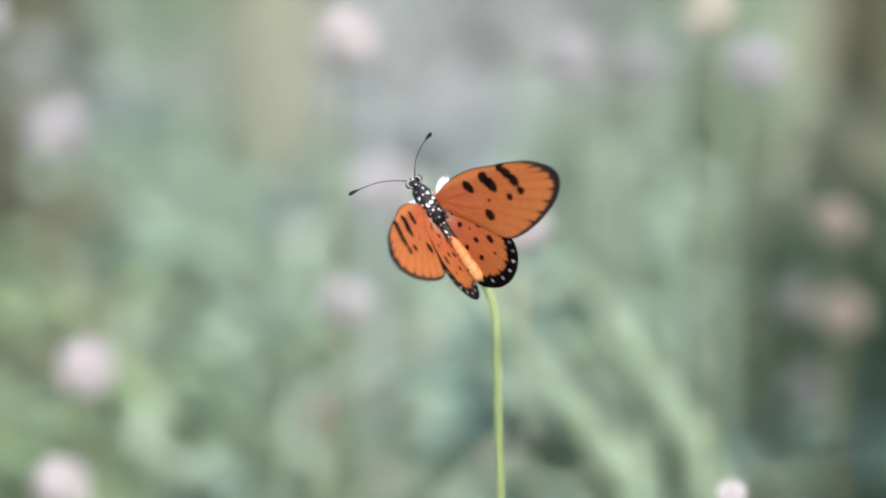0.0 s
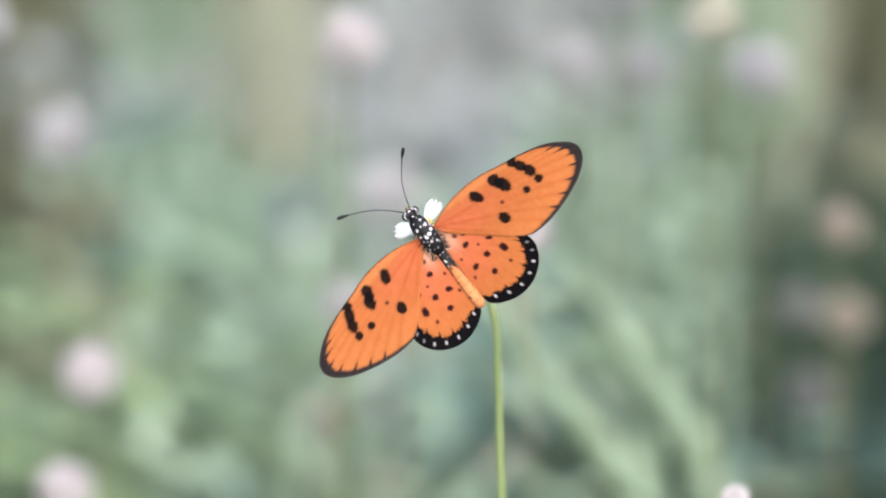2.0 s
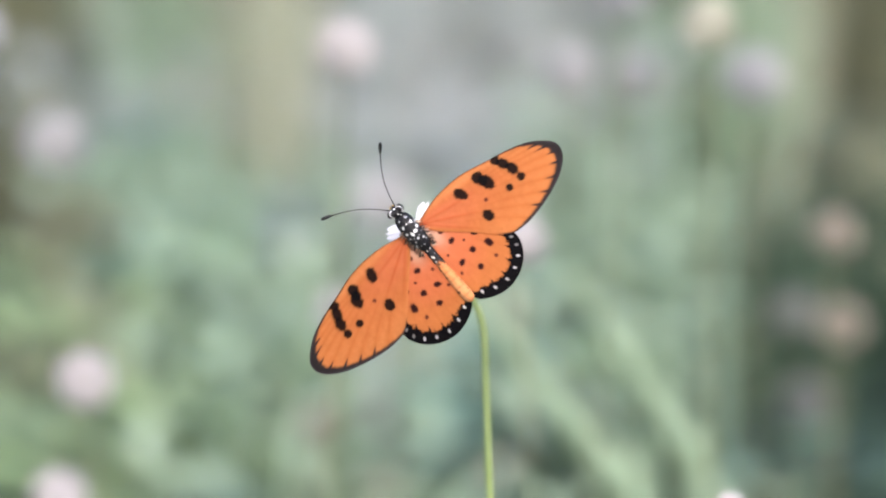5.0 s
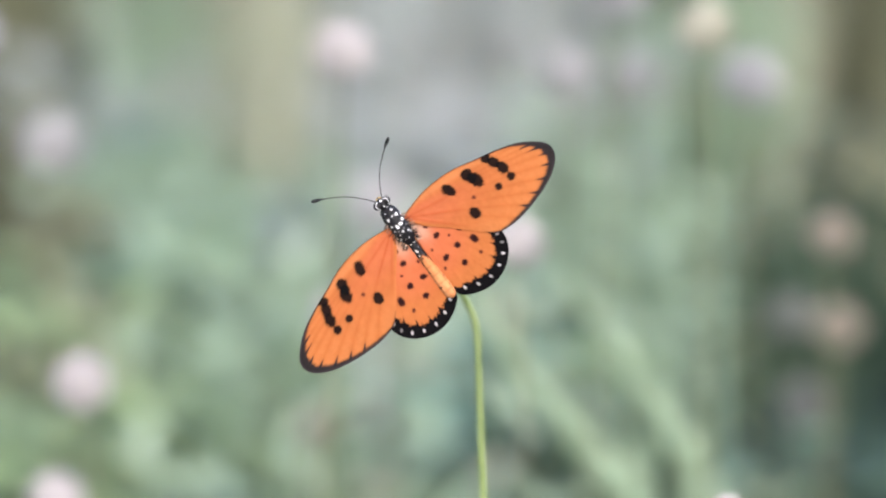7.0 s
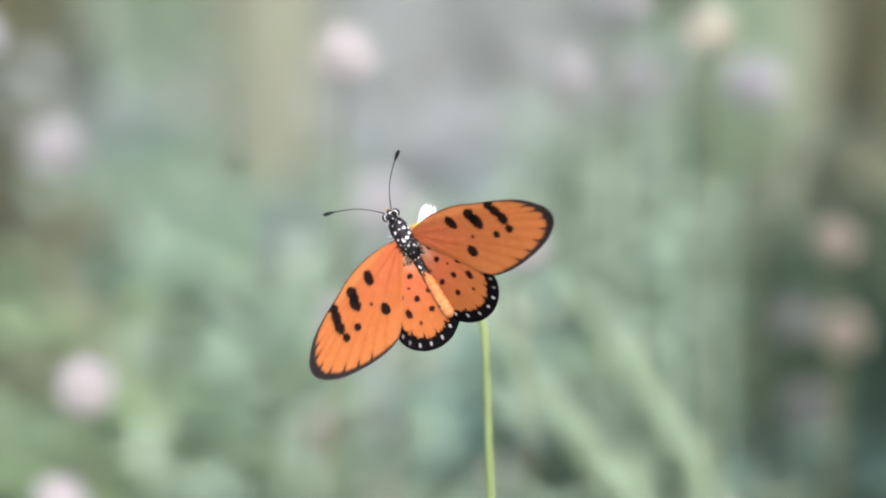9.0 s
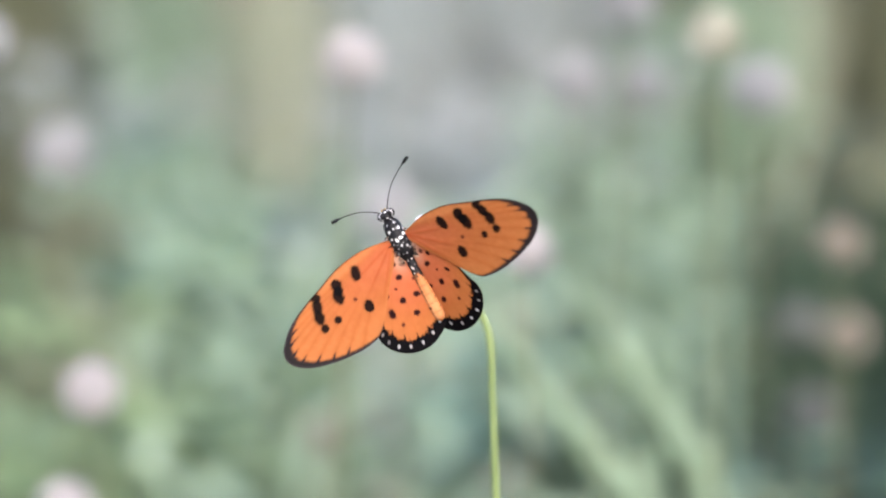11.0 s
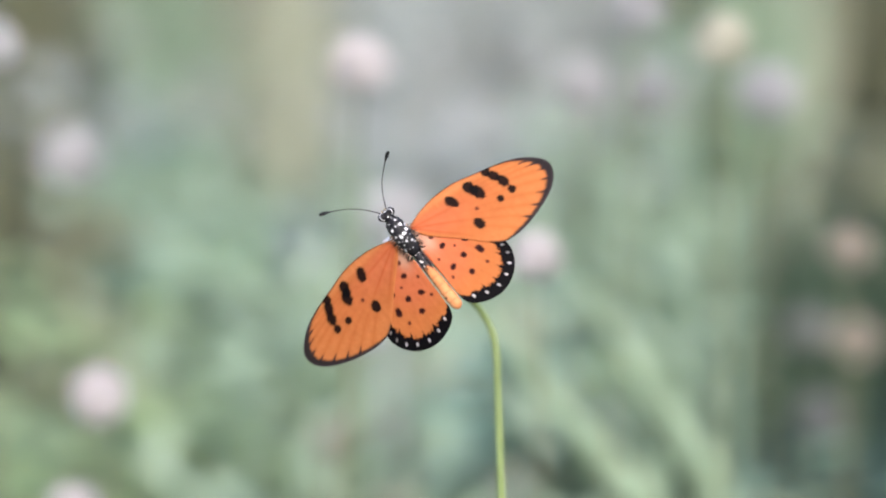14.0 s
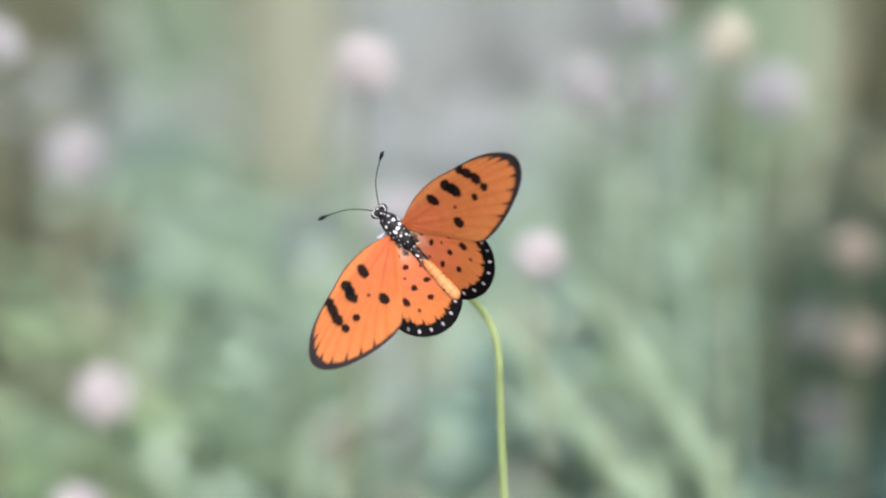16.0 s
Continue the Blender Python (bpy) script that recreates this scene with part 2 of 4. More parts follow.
    c = blend(c, ink, step(0.14, -0.14, gap - w) if warm else step(np.where(width[near] > 0.45, 0.42, 0.24), -0.2, gap - w))
    if not warm:
        # worn, greyish scales along the very edge
        c = blend(c, (0.075, 0.065, 0.07), step(0.34, 0.05, gap) * (0.7 + 0.6 * fine) * (width[near] > 0.4))
    for sx, sy, a, b, lean in spots:
        q = math.radians(lean)
        dx, dy = x - sx, y - sy
        e = np.hypot((dx * math.cos(q) + dy * math.sin(q)) / a, (dy * math.cos(q) - dx * math.sin(q)) / b)
        e *= (0.82 if warm else 1.0) + 0.24 * fine + 0.16 * wob
        small = max(a, b) < 0.45
        c = blend(c, (0.06, 0.012, 0.010) if small or warm else BLACK, step(1.12, 0.84, e) * (0.9 if small else 0.98))
        if warm and not small:
            c = blend(c, (0.015, 0.005, 0.005), step(0.9, 0.4, e))
    for k, (sx, sy) in enumerate(dots):
        q = math.atan2(sy + 5.5, sx - 3.0)
        dx, dy = x - sx, y - sy
        e = np.hypot((dx * math.cos(q) + dy * math.sin(q)) / 0.37, (dy * math.cos(q) - dx * math.sin(q)) / 0.22)
        c = blend(c, (0.6, 0.57, 0.6), step(1.15, 0.7, e * (1 + 0.15 * fine)) * (0.35 if k < 2 else 1.0))
    # shallow camber and pleats
    z = lift + 0.25 * np.sin(rad * math.pi) * (0.6 + 0.4 * np.sin(head * 3)) - 1.5 * (np.maximum(x - HINGE, 0) / 27) ** 2  + 0.05 * wob
    top = np.c_[(x - pivot[0]) * side, y - pivot[1], z] * MM
    thick = 0.05 * MM
    verts = np.r_[top, top - (0, 0, thick)]
    faces = []
    n = nr * ns
    for i in range(nr - 1):
        a0, b0 = i * ns, (i + 1) * ns
        for k in range(ns):
            j = (k + 1) % ns
            q = (a0 + k, b0 + k, b0 + j, a0 + j) if i else (b0 + k, b0 + j, a0)
            q2 = tuple(p + n for p in q[::-1])
            faces += [q, q2] if side < 0 else [q[::-1], q2[::-1]]
    last = (nr - 1) * ns
    for k in range(ns):
        j = (k + 1) % ns
        q = (last + k, last + j, n + last + j, n + last + k)
        faces.append(q if side < 0 else q[::-1])
    under = blend(c.copy(), (0.5, 0.25, 0.10), np.full(len(c), 0.25))
    return mesh_of(name, verts, faces, WING, np.r_[c, under])


def dotted(v, centres, colour, base, edge=0.25):
    """Base colour with round dots on it: rows x, y, z, radius."""
    c = np.array(base, float)
    wob = np.array([noise.noise(tuple(p * 1.9)) for p in v])
    for k, (x, y, z, r) in enumerate(centres):
        r *= 0.48 + 0.5 * ((k * 0.618) % 1)
        d = np.sqrt((v[:, 0] - x) ** 2 + (v[:, 1] - y) ** 2 + (v[:, 2] - z) ** 2)
        c = blend(c, colour, step(r * (1 + edge), r * (1 - edge), d * (1 + 1.1 * wob)))
    return c


def butterfly():
    root = thing("butterfly", "tawny orange butterfly with black spots resting on a white flower", "butterfly")
    wings = []
    for side, word in ((-1, "left"), (1, "right")):
        fore = part("forewing", wing_mesh("forewing", FORE_OUTLINE, FORE_SPOTS, [], side, (HINGE, 4.0), False, 5 + side), root, "orange forewing with black bars and a dusky border")
        hind = part("hindwing", wing_mesh("hindwing", HIND_OUTLINE, HIND_SPOTS, PALE_DOTS, side, (HINGE, 1.0), True, 11 + side), root, "orange hindwing with a black white-dotted border")
        wings += [(fore, side), (hind, side)]
    # thorax
    v, f = lathe([(4.9, 0.55, 0.1), (4.4, 1.25, 0.1), (3.4, 1.58, 0.1), (2.0, 1.75, 0.1), (0.4, 1.78, 0.1), (-1.2, 1.55, 0.1), (-2.4, 1.12, 0.05), (-3.0, 0.8, 0.0)])
    rng = np.random.default_rng(4)
    v *= 1 + 0.025 * rng.standard_normal((len(v), 1))
    base = np.tile(np.array((0.005, 0.0045, 0.006)), (len(v), 1))
    marks = []
    for x, y, r in ((0.75, 4.1, 0.27), (0.0, 3.0, 0.22), (0.9, 2.8, 0.3), (1.25, 1.5, 0.36), (0.4, 1.1, 0.32), (1.3, 0.4, 0.24), (0.0, -0.3, 0.2), (0.55, 0.0, 0.15), (0.9, -0.75, 0.22), (1.3, -1.3, 0.28), (0.3, -1.9, 0.22), (1.6, 2.4, 0.24)):
        ring = 1.78 - 0.02 * y * y
        for s in ((-1, 1) if x else (1,)):
            marks.append((s * x, y, 0.1 + math.sqrt(max(ring ** 2 - x * x, 0.05)), r))
    part("thorax", mesh_of("thorax", v * MM, f, SKIN, dotted(v, marks, (0.6, 0.6, 0.62), base)), root, "black thorax with white dots")
    # hairs along the wing roots
    verts, faces, tint = [], [], []
    for k in range(220):
        s = 1 if k % 2 else -1
        y0 = rng.uniform(-3.2, 2.6)
        d = np.array((s * rng.uniform(0.7, 1.0), rng.uniform(-0.9, 0.1), rng.uniform(-0.1, 0.5)))
        p = np.array((s * (1.45 - 0.035 * (y0 - 0.5) ** 2), y0, rng.uniform(0.2, 0.9)))
        q = p + d / np.linalg.norm(d) * rng.uniform(0.8, 1.7)
        n = len(verts)
        verts += [p + (0, 0.07, 0), p - (0, 0.07, 0), p + (0, 0, 0.09), q]
        faces += [(n, n + 1, n + 3), (n + 1, n + 2, n + 3), (n + 2, n, n + 3)]
        tint += [(0.02, 0.016, 0.014) if k % 3 else (0.5, 0.36, 0.28)] * 4
    part("hair_fringe", mesh_of("hair_fringe", np.array(verts) * MM, faces, SKIN, np.array(tint)), root, "dark and cream hairs at the wing roots")
    # abdomen
    prof = [(-2.2, 0.75, 0.0), (-3.2, 0.85, 0.0), (-4.8, 0.84, 0.05), (-7.0, 0.92, 0.05), (-9.0, 1.0, 0.05), (-11.5, 1.1, 0.0), (-13.3, 1.14, -0.05), (-14.6, 0.96, -0.1), (-15.2, 0.5, -0.1), (-15.35, 0.1, -0.1)]
    v, f = lathe(prof, 48, 14)
    y = v[:, 1]
    seg = np.mod(-y - 2.2, 1.75) / 1.75
    v[:, [0, 2]] *= (1 - 0.06 * np.exp(-((seg - 0.5) / 0.16) ** 2))[:, None]
    wob = np.array([noise.noise(tuple(p * 2.2)) for p in v])
    c = np.tile(np.array((0.40, 0.14, 0.047)), (len(v), 1))
    # cream towards the tail; the left flank is also painted paler, as if sunlit
    c = blend(c, (0.44, 0.21, 0.095), 0.35 * step(-8.0, -13.5, y) + 0.6 * step(-0.15, -0.75, v[:, 0]) + 0.3 * wob)
    c = blend(c, (0.22, 0.07, 0.025), 0.7 * np.exp(-((seg - 0.5) / 0.09) ** 2) * (0.6 + wob))
    c = blend(c, (0.005, 0.0045, 0.006), step(-6.9, -5.4, y + 1.3 * wob + 0.9 * np.abs(v[:, 0])))
    marks = [(s * 0.5, yy, 0.9, 0.24) for s in (-1, 1) for yy in (-3.1, -4.4, -5.7)]
    c = dotted(v, marks, (0.55, 0.5, 0.48), c)
    c = dotted(v, [(s * 0.8, yy, 0.5, 0.34) for s in (-1, 1) for yy in (-7.4, -9.15, -10.9, -12.65)], (0.12, 0.045, 0.022), c)
    # shade of the lower flanks and belly, put into the colour
    c = blend(c, (0.16, 0.06, 0.03), 0.8 * step(0.35, -0.2, v[:, 2]))
    part("abdomen", mesh_of("abdomen", v * MM, f, SKIN, c), root, "cream-orange tapered abdomen, black and dotted in front")
    # head with eyes, palps and tongue
    v, f = lathe([(4.35, 0.5, 0.2), (4.9, 1.0, 0.25), (5.6, 1.15, 0.25), (6.3, 0.9, 0.2), (6.75, 0.35, 0.15)])
    base = np.tile(np.array((0.005, 0.0045, 0.006)), (len(v), 1))
    head = part("head", mesh_of("head", v * MM, f, SKIN, dotted(v, [(0.0, 5.2, 1.4, 0.22), (0.5, 4.75, 1.2, 0.2), (-0.5, 4.75, 1.2, 0.2), (0.0, 6.3, 1.1, 0.2)], (0.6, 0.6, 0.62), base)), root, "black head with white dots")
    for s in (-1, 1):
        v, f = lathe([(-0.8, 0.05, 0), (-0.64, 0.48, 0), (0.0, 0.8, 0), (0.64, 0.48, 0), (0.8, 0.05, 0)], 32)
        v = v + (s * 0.92, 5.85, 0.75)
        rim = np.abs(np.hypot(v[:, 0] - s * 0.55, v[:, 1] - 5.75) - 0.7)
        c = blend(np.tile(np.array((0.008, 0.007, 0.008)), (len(v), 1)), (0.5, 0.5, 0.52), step(0.09, 0.04, rim) * (v[:, 2] > 0.95))
        part("eye", mesh_of("eye", v * MM, f, SKIN, c), head, "glossy black eye rimmed with white")
        v, f = tube([(s * 0.3, 6.2, -0.1), (s * 0.32, 6.7, -0.1), (s * 0.25, 7.05, 0.0)], [0.22, 0.18, 0.05])
        v = np.array(v)
        part("palp", mesh_of("palp", v * MM, f, SKIN, np.tile(np.array((0.42, 0.26, 0.05)), (len(v), 1))), head, "short yellowish palp")
    v, f = tube([(0, 6.4, -0.2), (0, 6.9, -1.0), (0, 6.4, -2.0), (0, 5.2, -2.9)], [0.14, 0.13, 0.12, 0.1])
    v = np.array(v)
    part("tongue", mesh_of("tongue", v * MM, f, SKIN, np.tile(np.array((0.05, 0.04, 0.03)), (len(v), 1))), head)
    # antennae, along y from their root
    feelers = []
    for s in (-1, 1):
        bow = -s * 0.9
        v, f = tube([(0, 0, 0), (bow * 0.7, 3.0, 0.1), (bow, 6.0, 0.1), (bow * 0.7, 9.0, 0.05), (bow * 0.25, 11.2, 0)], [0.12, 0.085, 0.085, 0.09, 0.12], 8, 10)
        v = np.array(v)
        shaft = part("antenna", mesh_of("antenna", v * MM, f, HORN, np.tile(np.array((0.03, 0.026, 0.025)), (len(v), 1))), root, "thin dark antenna")
        v, f = tube([(bow * 0.42, 10.6, 0), (bow * 0.3, 11.1, 0), (bow * 0.1, 11.8, 0), (-bow * 0.1, 12.5, 0), (-bow * 0.16, 12.75, 0)], [0.12, 0.23, 0.33, 0.28, 0.08], 12, 6)
        v = np.array(v)
        part("club", mesh_of("club", v * MM, f, HORN, np.tile(np.array((0.006, 0.006, 0.006)), (len(v), 1))), shaft, "black antenna club")
        feelers.append((shaft, s))
    # legs holding the flower
    for s in (-1, 1):
        for y, out, ahead in ((3.3, 1.1, 0.4), (1.8, 1.4, 0.0), (0.2, 1.3, -0.6)):
            v, f = tube([(s * 0.9, y, -1.0), (s * out, y + 0.3 * ahead, -1.4), (s * out * 0.85, y + ahead, -3.2), (s * out * 0.6, y + ahead, -3.9)], [0.2, 0.16, 0.12, 0.08], 8, 5)
            v = np.array(v)
            part("leg", mesh_of("leg", v * MM, f, SKIN, np.tile(np.array((0.03, 0.025, 0.02)), (len(v), 1))), root)
    return root, wings, feelers


# ---- the flowering stalk that carries the butterfly ----
NECK = Vector((9.1, -15.4, -38.0))      # top of the straight stalk, in the butterfly's plane, mm


def on_subject(x, y, z):
    return SUBJECT @ Vector((x * MM, y * MM, z * MM))


def stalk():
    neck = on_subject(*NECK)
    foot = Vector((neck.x + 0.009, neck.y + 0.004, 0.0))
    root = thing("flowering_stalk", "slender green stalk with one small white daisy-like flower", "wildflower", at=Matrix.Translation(foot))
    end = neck - foot
    v, f = tube([(0, 0, -0.004), end * 0.3 + Vector((0.0012, 0, 0)), end * 0.6 + Vector((0.0016, 0, 0)), end * 0.88 + Vector((0.0002, 0, 0)), end], [0.001, 0.0009, 0.00083, 0.00077, 0.00072], 12, 8)
    stem = part("stem", mesh_of("stem", v, f, GREEN_STEM), root, "pale green hairy stem")
    # the bent upper piece, from its joint; its far end lies at (-12.5, 21, 33) mm in the butterfly's plane
    turn = SUBJECT.to_3x3()
    pts = [turn @ Vector(p) * MM for p in ((0.1, -3, 0), (0, 0, 0), (-0.6, 4.5, 0), (-2.4, 8.5, 0), (-5.5, 13, 7), (-9.5, 18, 20), (-12.5, 21, 33))]
    v, f = tube(pts, [0.0005, 0.00074, 0.00072, 0.00068, 0.00064, 0.00064, 0.0008], 12, 8)
    neck_piece = part("bent_stem", mesh_of("bent_stem", v, f, GREEN_STEM), root, "curved pale green upper stem", Matrix.Translation(end))
    # flower head: green cup, yellow florets, white notched rays
    v, f = lathe([(-5.0, 0.7, 0), (-4.3, 1.5, 0), (-2.5, 2.1, 0), (-0.6, 2.3, 0), (0.0, 2.0, 0)], 20, 5)
    cup = v[:, [0, 2, 1]] * MM
    flower = part("flower_head", mesh_of("flower_head", cup, [q[::-1] for q in f], GREEN_STEM), root, "small white flower head with a green cup")
    for angle in (84, -28, 153, -97, 208):
        a = radians(angle)
        verts, faces = [], []
        cols = 10
        for i, (r, w) in enumerate(((1.4, 0.5), (2.4, 1.0), (3.4, 1.35), (4.4, 1.5), (5.3, 1.45), (6.0, 1.25))):
            for j in range(cols + 1):
                s = j / cols * 2 - 1
                notch = 0.95 * abs(math.sin(s * 1.5 * math.pi)) if i >= 4 else 0
                verts.append((s * w, r - notch * (i - 3) * 0.5, 0.4 - 0.02 * r * r + 0.22 * math.cos(s * 3 * math.pi) * (i / 5) - 0.15 * s * s))
        m = cols + 1
        faces = [(i * m + j, i * m + j + 1, (i + 1) * m + j + 1, (i + 1) * m + j) for i in range(5) for j in range(cols)]
        n = len(verts)
        verts += [(x, y, z - 0.09) for x, y, z in verts]
        faces += [tuple(p + n for p in q[::-1]) for q in faces]
        rot = Matrix.Rotation(a, 3, "Z")
        part("petal", mesh_of("petal", [rot @ Vector(q) * MM for q in verts], faces, WHITE_PETAL), flower, "white notched ray petal")
    verts, faces = [], []
    for k in range(40):
        r, a = 1.75 * math.sqrt((k + 0.5) / 40), k * 2.39996
        v, f = tube([(r * math.cos(a), r * math.sin(a), -0.2), (r * 1.1 * math.cos(a), r * 1.1 * math.sin(a), 0.6 - 0.1 * r), (r * 1.15 * math.cos(a), r * 1.15 * math.sin(a), 1.0 - 0.15 * r)], [0.14, 0.2, 0.22], 6, 2)
        n = len(verts)
        verts += [q * MM for q in v]
        faces += [tuple(p + n for p in q) for q in f]
    part("floret_disc", mesh_of("floret_disc", verts, faces, YELLOW_FLORET), flower, "yellow disc of tiny florets")
    return root, stem, neck_piece, flower, foot, end


# ---- the meadow behind ----
def sheet():
    n = 40
    verts, faces = [], []
    line = [math.copysign(abs(s) ** 4 * 800, s) for s in np.linspace(-1, 1, 2 * n + 1)]
    for y in line:
        for x in line:
            near = math.exp(-((x / 3) ** 2 + ((y - 1) / 3) ** 2))
            verts.append((x, y + 1.0, 0.006 * near * noise.noise((x * 4, y * 4, 0)) - 0.006 - 0.3 * (1 - math.exp(-((x / 60) ** 2 + (y / 60) ** 2))) * abs(noise.noise((x * 0.02, y * 0.02, 3)))))
    m = len(line)
    faces = [(i * m + j, i * m + j + 1, (i + 1) * m + j + 1, (i + 1) * m + j) for i in range(m - 1) for j in range(m - 1)]
    ob = new("ground", mesh_of("ground", verts, faces, SOIL))
    return tagged(ob, "dark meadow soil covered with dry litter", "ground", kind="structure")


def blade_strip(points, width, fold=0.25, thick=0.0002):
    """A pointed, folded grass blade along a smooth line of points."""
    c = spline(points, 6)
    n = len(c)
    verts, faces = [], []
    for i in range(n):
        d = Vector(c[min(i + 1, n - 1)] - c[max(i - 1, 0)]).normalized()
        s = d.cross(Vector((0, 1, 0.4))).normalized()
        b = s.cross(d)
        u = i / (n - 1)
        w = width / 2 * (0.55 + 0.45 * min(1, u * 4)) * max(1 - u ** 2.6, 0.02)
        p = Vector(c[i])
        verts += [p - s * w + b * w * fold, p - b * thick, p + s * w + b * w * fold, p + b * thick]
    for i in range(n - 1):
        for k in range(4):
            j = (k + 1) % 4
            faces.append((i * 4 + k, i * 4 + j, i * 4 + 4 + j, i * 4 + 4 + k))
    return verts, faces


def grass_blade(points, width, kind, label):
    verts, faces = blade_strip(points, width)
    foot = Vector(points[0])
    root = thing("tall_grass", label, "grass", "tall grass blades", Matrix.Translation((foot.x, foot.y, 0)))
    off = Vector((foot.x, foot.y, 0))
    part("blade", mesh_of("blade", [v - off for v in verts], faces, LEAF[kind]), root)
    return root


def globe_head(kind, seed):
    """A round head of papery bracts, about 1 unit (mm) in radius before scaling."""
    rng = random.Random(seed)
    verts, faces = [], []
    count = 110
    for k in range(count):
        z = 1 - 1.75 * (k + 0.5) / count
        r = math.sqrt(max(1 - z * z, 0.0))
        a = k * 2.39996 + rng.uniform(-0.1, 0.1)
        d = Vector((r * math.cos(a), r * math.sin(a), z))
        s = d.cross(Vector((0.3, 0.2, 1))).normalized()
        b = d.cross(s)
        tip = d * (1.0 + rng.uniform(-0.08, 0.12)) + Vector((0, 0, 0.12))
        n = len(verts)
        w = 0.15
        verts += [d * 0.45 + s * w * 0.6, d * 0.45 - s * w * 0.6, d * 0.85 + s * w + b * 0.03, d * 0.85 - s * w + b * 0.03, d * 0.85 - b * 0.1, tip]
        faces += [(n, n + 1, n + 3, n + 2), (n + 2, n + 3, n + 5), (n, n + 2, n + 4), (n + 1, n + 4, n + 3), (n + 2, n + 5, n + 4), (n + 4, n + 5, n + 3)]
    m = len(verts)
    bm = bmesh.new()
    bmesh.ops.create_icosphere(bm, subdivisions=2, radius=0.76)
    verts += [v.co.copy() for v in bm.verts]
    faces += [tuple(v.index + m for v in q.verts) for q in bm.faces]
    bm.free()
    return mesh_of("bract_head", verts, faces, GLOBE[kind], smooth=False)


GLOBE_LABEL = {"faded": "globe-shaped faded pinkish wildflower on a thin stem", "white": "globe-shaped pinkish white wildflower on a thin stem", "cream": "globe-shaped cream wildflower on a thin stem", "tan": "withered tan globe-shaped wildflower on a thin stem", "dull": "withered dull grey globe-shaped wildflower on a thin stem", "grey": "globe-shaped greyish white wildflower on a thin stem"}
HEADS = {}


def globe_flower(x, y, z, size, kind):
    rng = random.Random(int(x * 9000) + int(y * 7000))
    lean = Vector((rng.uniform(-0.015, 0.015), rng.uniform(-0.01, 0.02), 0))
    root = thing("globe_flower", GLOBE_LABEL[kind], "wildflower", "globe flowers in the meadow", Matrix.Translation((x + lean.x, y + lean.y, 0)))
    top = Vector((-lean.x, -lean.y, z))
    v, f = tube([(0, 0, -0.006), top * 0.4 + lean * 0.25, top * 0.8 + lean * 0.1, top], [0.0008, 0.0007, 0.0006, 0.0006], 7, 5)
    part("stem", mesh_of("stem", v, f, LEAF["olive"]), root)
    if kind not in HEADS:
        HEADS[kind] = globe_head(kind, len(HEADS))
    ob = part("flower_head", HEADS[kind], root, "", Matrix.LocRotScale(top, Euler((rng.uniform(-0.3, 0.1), rng.uniform(-0.3, 0.3), rng.uniform(0, 6))), Vector((size / 2, size / 2, size / 2 * 0.96))))
    for s in (-1, 1):
        at = top * 0.45 + lean * 0.22
        side = Vector((s * math.cos(rng.uniform(-0.6, 0.6)), rng.uniform(-0.5, 0.5), 0.35)).normalized()
        v, f = blade_strip([at, at + side * 0.012, at + side * 0.025 - Vector((0, 0, 0.003))], 0.008)
        part("leaf", mesh_of("leaf", v, f, LEAF["sage"]), root)
    return root


def leaf_shape(length, width, droop):
    pts = ((0.0, 0.08), (0.12, 0.45), (0.35, 0.95), (0.55, 1.0), (0.78, 0.66), (0.93, 0.26), (1.0, 0.02))
    verts, faces = [], []
    for u, w in pts:
        z = -droop * u * u * length
        verts += [(-w * width / 2, u * length, z + 0.12 * w * width), (0, u * length, z), (w * width / 2, u * length, z + 0.12 * w * width), (0, u * length, z - 0.0004)]
    for i in range(len(pts) - 1):
        for k in range(4):
            j = (k + 1) % 4
            faces.append((i * 4 + k, i * 4 + j, i * 4 + 4 + j, i * 4 + 4 + k))
    return verts, faces


WEED_LABEL = {"pale": "low weed with pale silvery leaves", "sage": "low weed with greyish sage leaves", "teal": "low weed with bluish green leaves", "green": "low weed with fresh green leaves", "straw": "low weed with straw-coloured leaves", "olive": "low weed with dull olive leaves", "brown": "dried weed with brown leaves", "dark": "low weed with dark green leaves"}


def leafy_weed(kind, seed):
    rng = random.Random(seed)
    root = thing("leafy_weed", WEED_LABEL[kind], "weed", "leafy weeds in the meadow")
    stems_v, stems_f = [], []
    for s in range(5):
        a = s * 1.257 + rng.uniform(-0.4, 0.4)
        top = Vector((0.055 * math.cos(a), 0.055 * math.sin(a), rng.uniform(0.03, 0.075)))
        v, f = tube([(0, 0, -0.006), top * 0.5 + Vector((0, 0, 0.01)), top], [0.0012, 0.001, 0.0006], 5, 2)
        n = len(stems_v)
        stems_v += v
        stems_f += [tuple(p + n for p in q) for q in f]
        for k in range(6):
            u = 0.25 + 0.75 * k / 5
            at = top * u + Vector((0, 0, 0.01 * math.sin(u * 3)))
            lv, lf = leaf_shape(rng.uniform(0.03, 0.046), rng.uniform(0.016, 0.025), rng.uniform(0.1, 0.5))
            m = Matrix.LocRotScale(at, Euler((rng.uniform(0.0, 0.8), rng.uniform(-0.4, 0.4), rng.uniform(0, 6.28))), None)
            part("leaf", mesh_of("leaf", [m @ Vector(q) for q in lv], lf, LEAF[kind]), root)
    part("stem", mesh_of("stem", stems_v, stems_f, LEAF[kind]), root)
    return root


TUFT_LABEL = {"pale": "upright tuft of pale silvery grass", "straw": "upright tuft of straw-coloured grass", "sage": "upright tuft of greyish green grass", "teal": "upright tuft of bluish green grass", "olive": "upright tuft of dull olive grass", "green": "upright tuft of fresh green grass", "brown": "upright tuft of dead brown grass", "dark": "short tuft of dark green grass"}


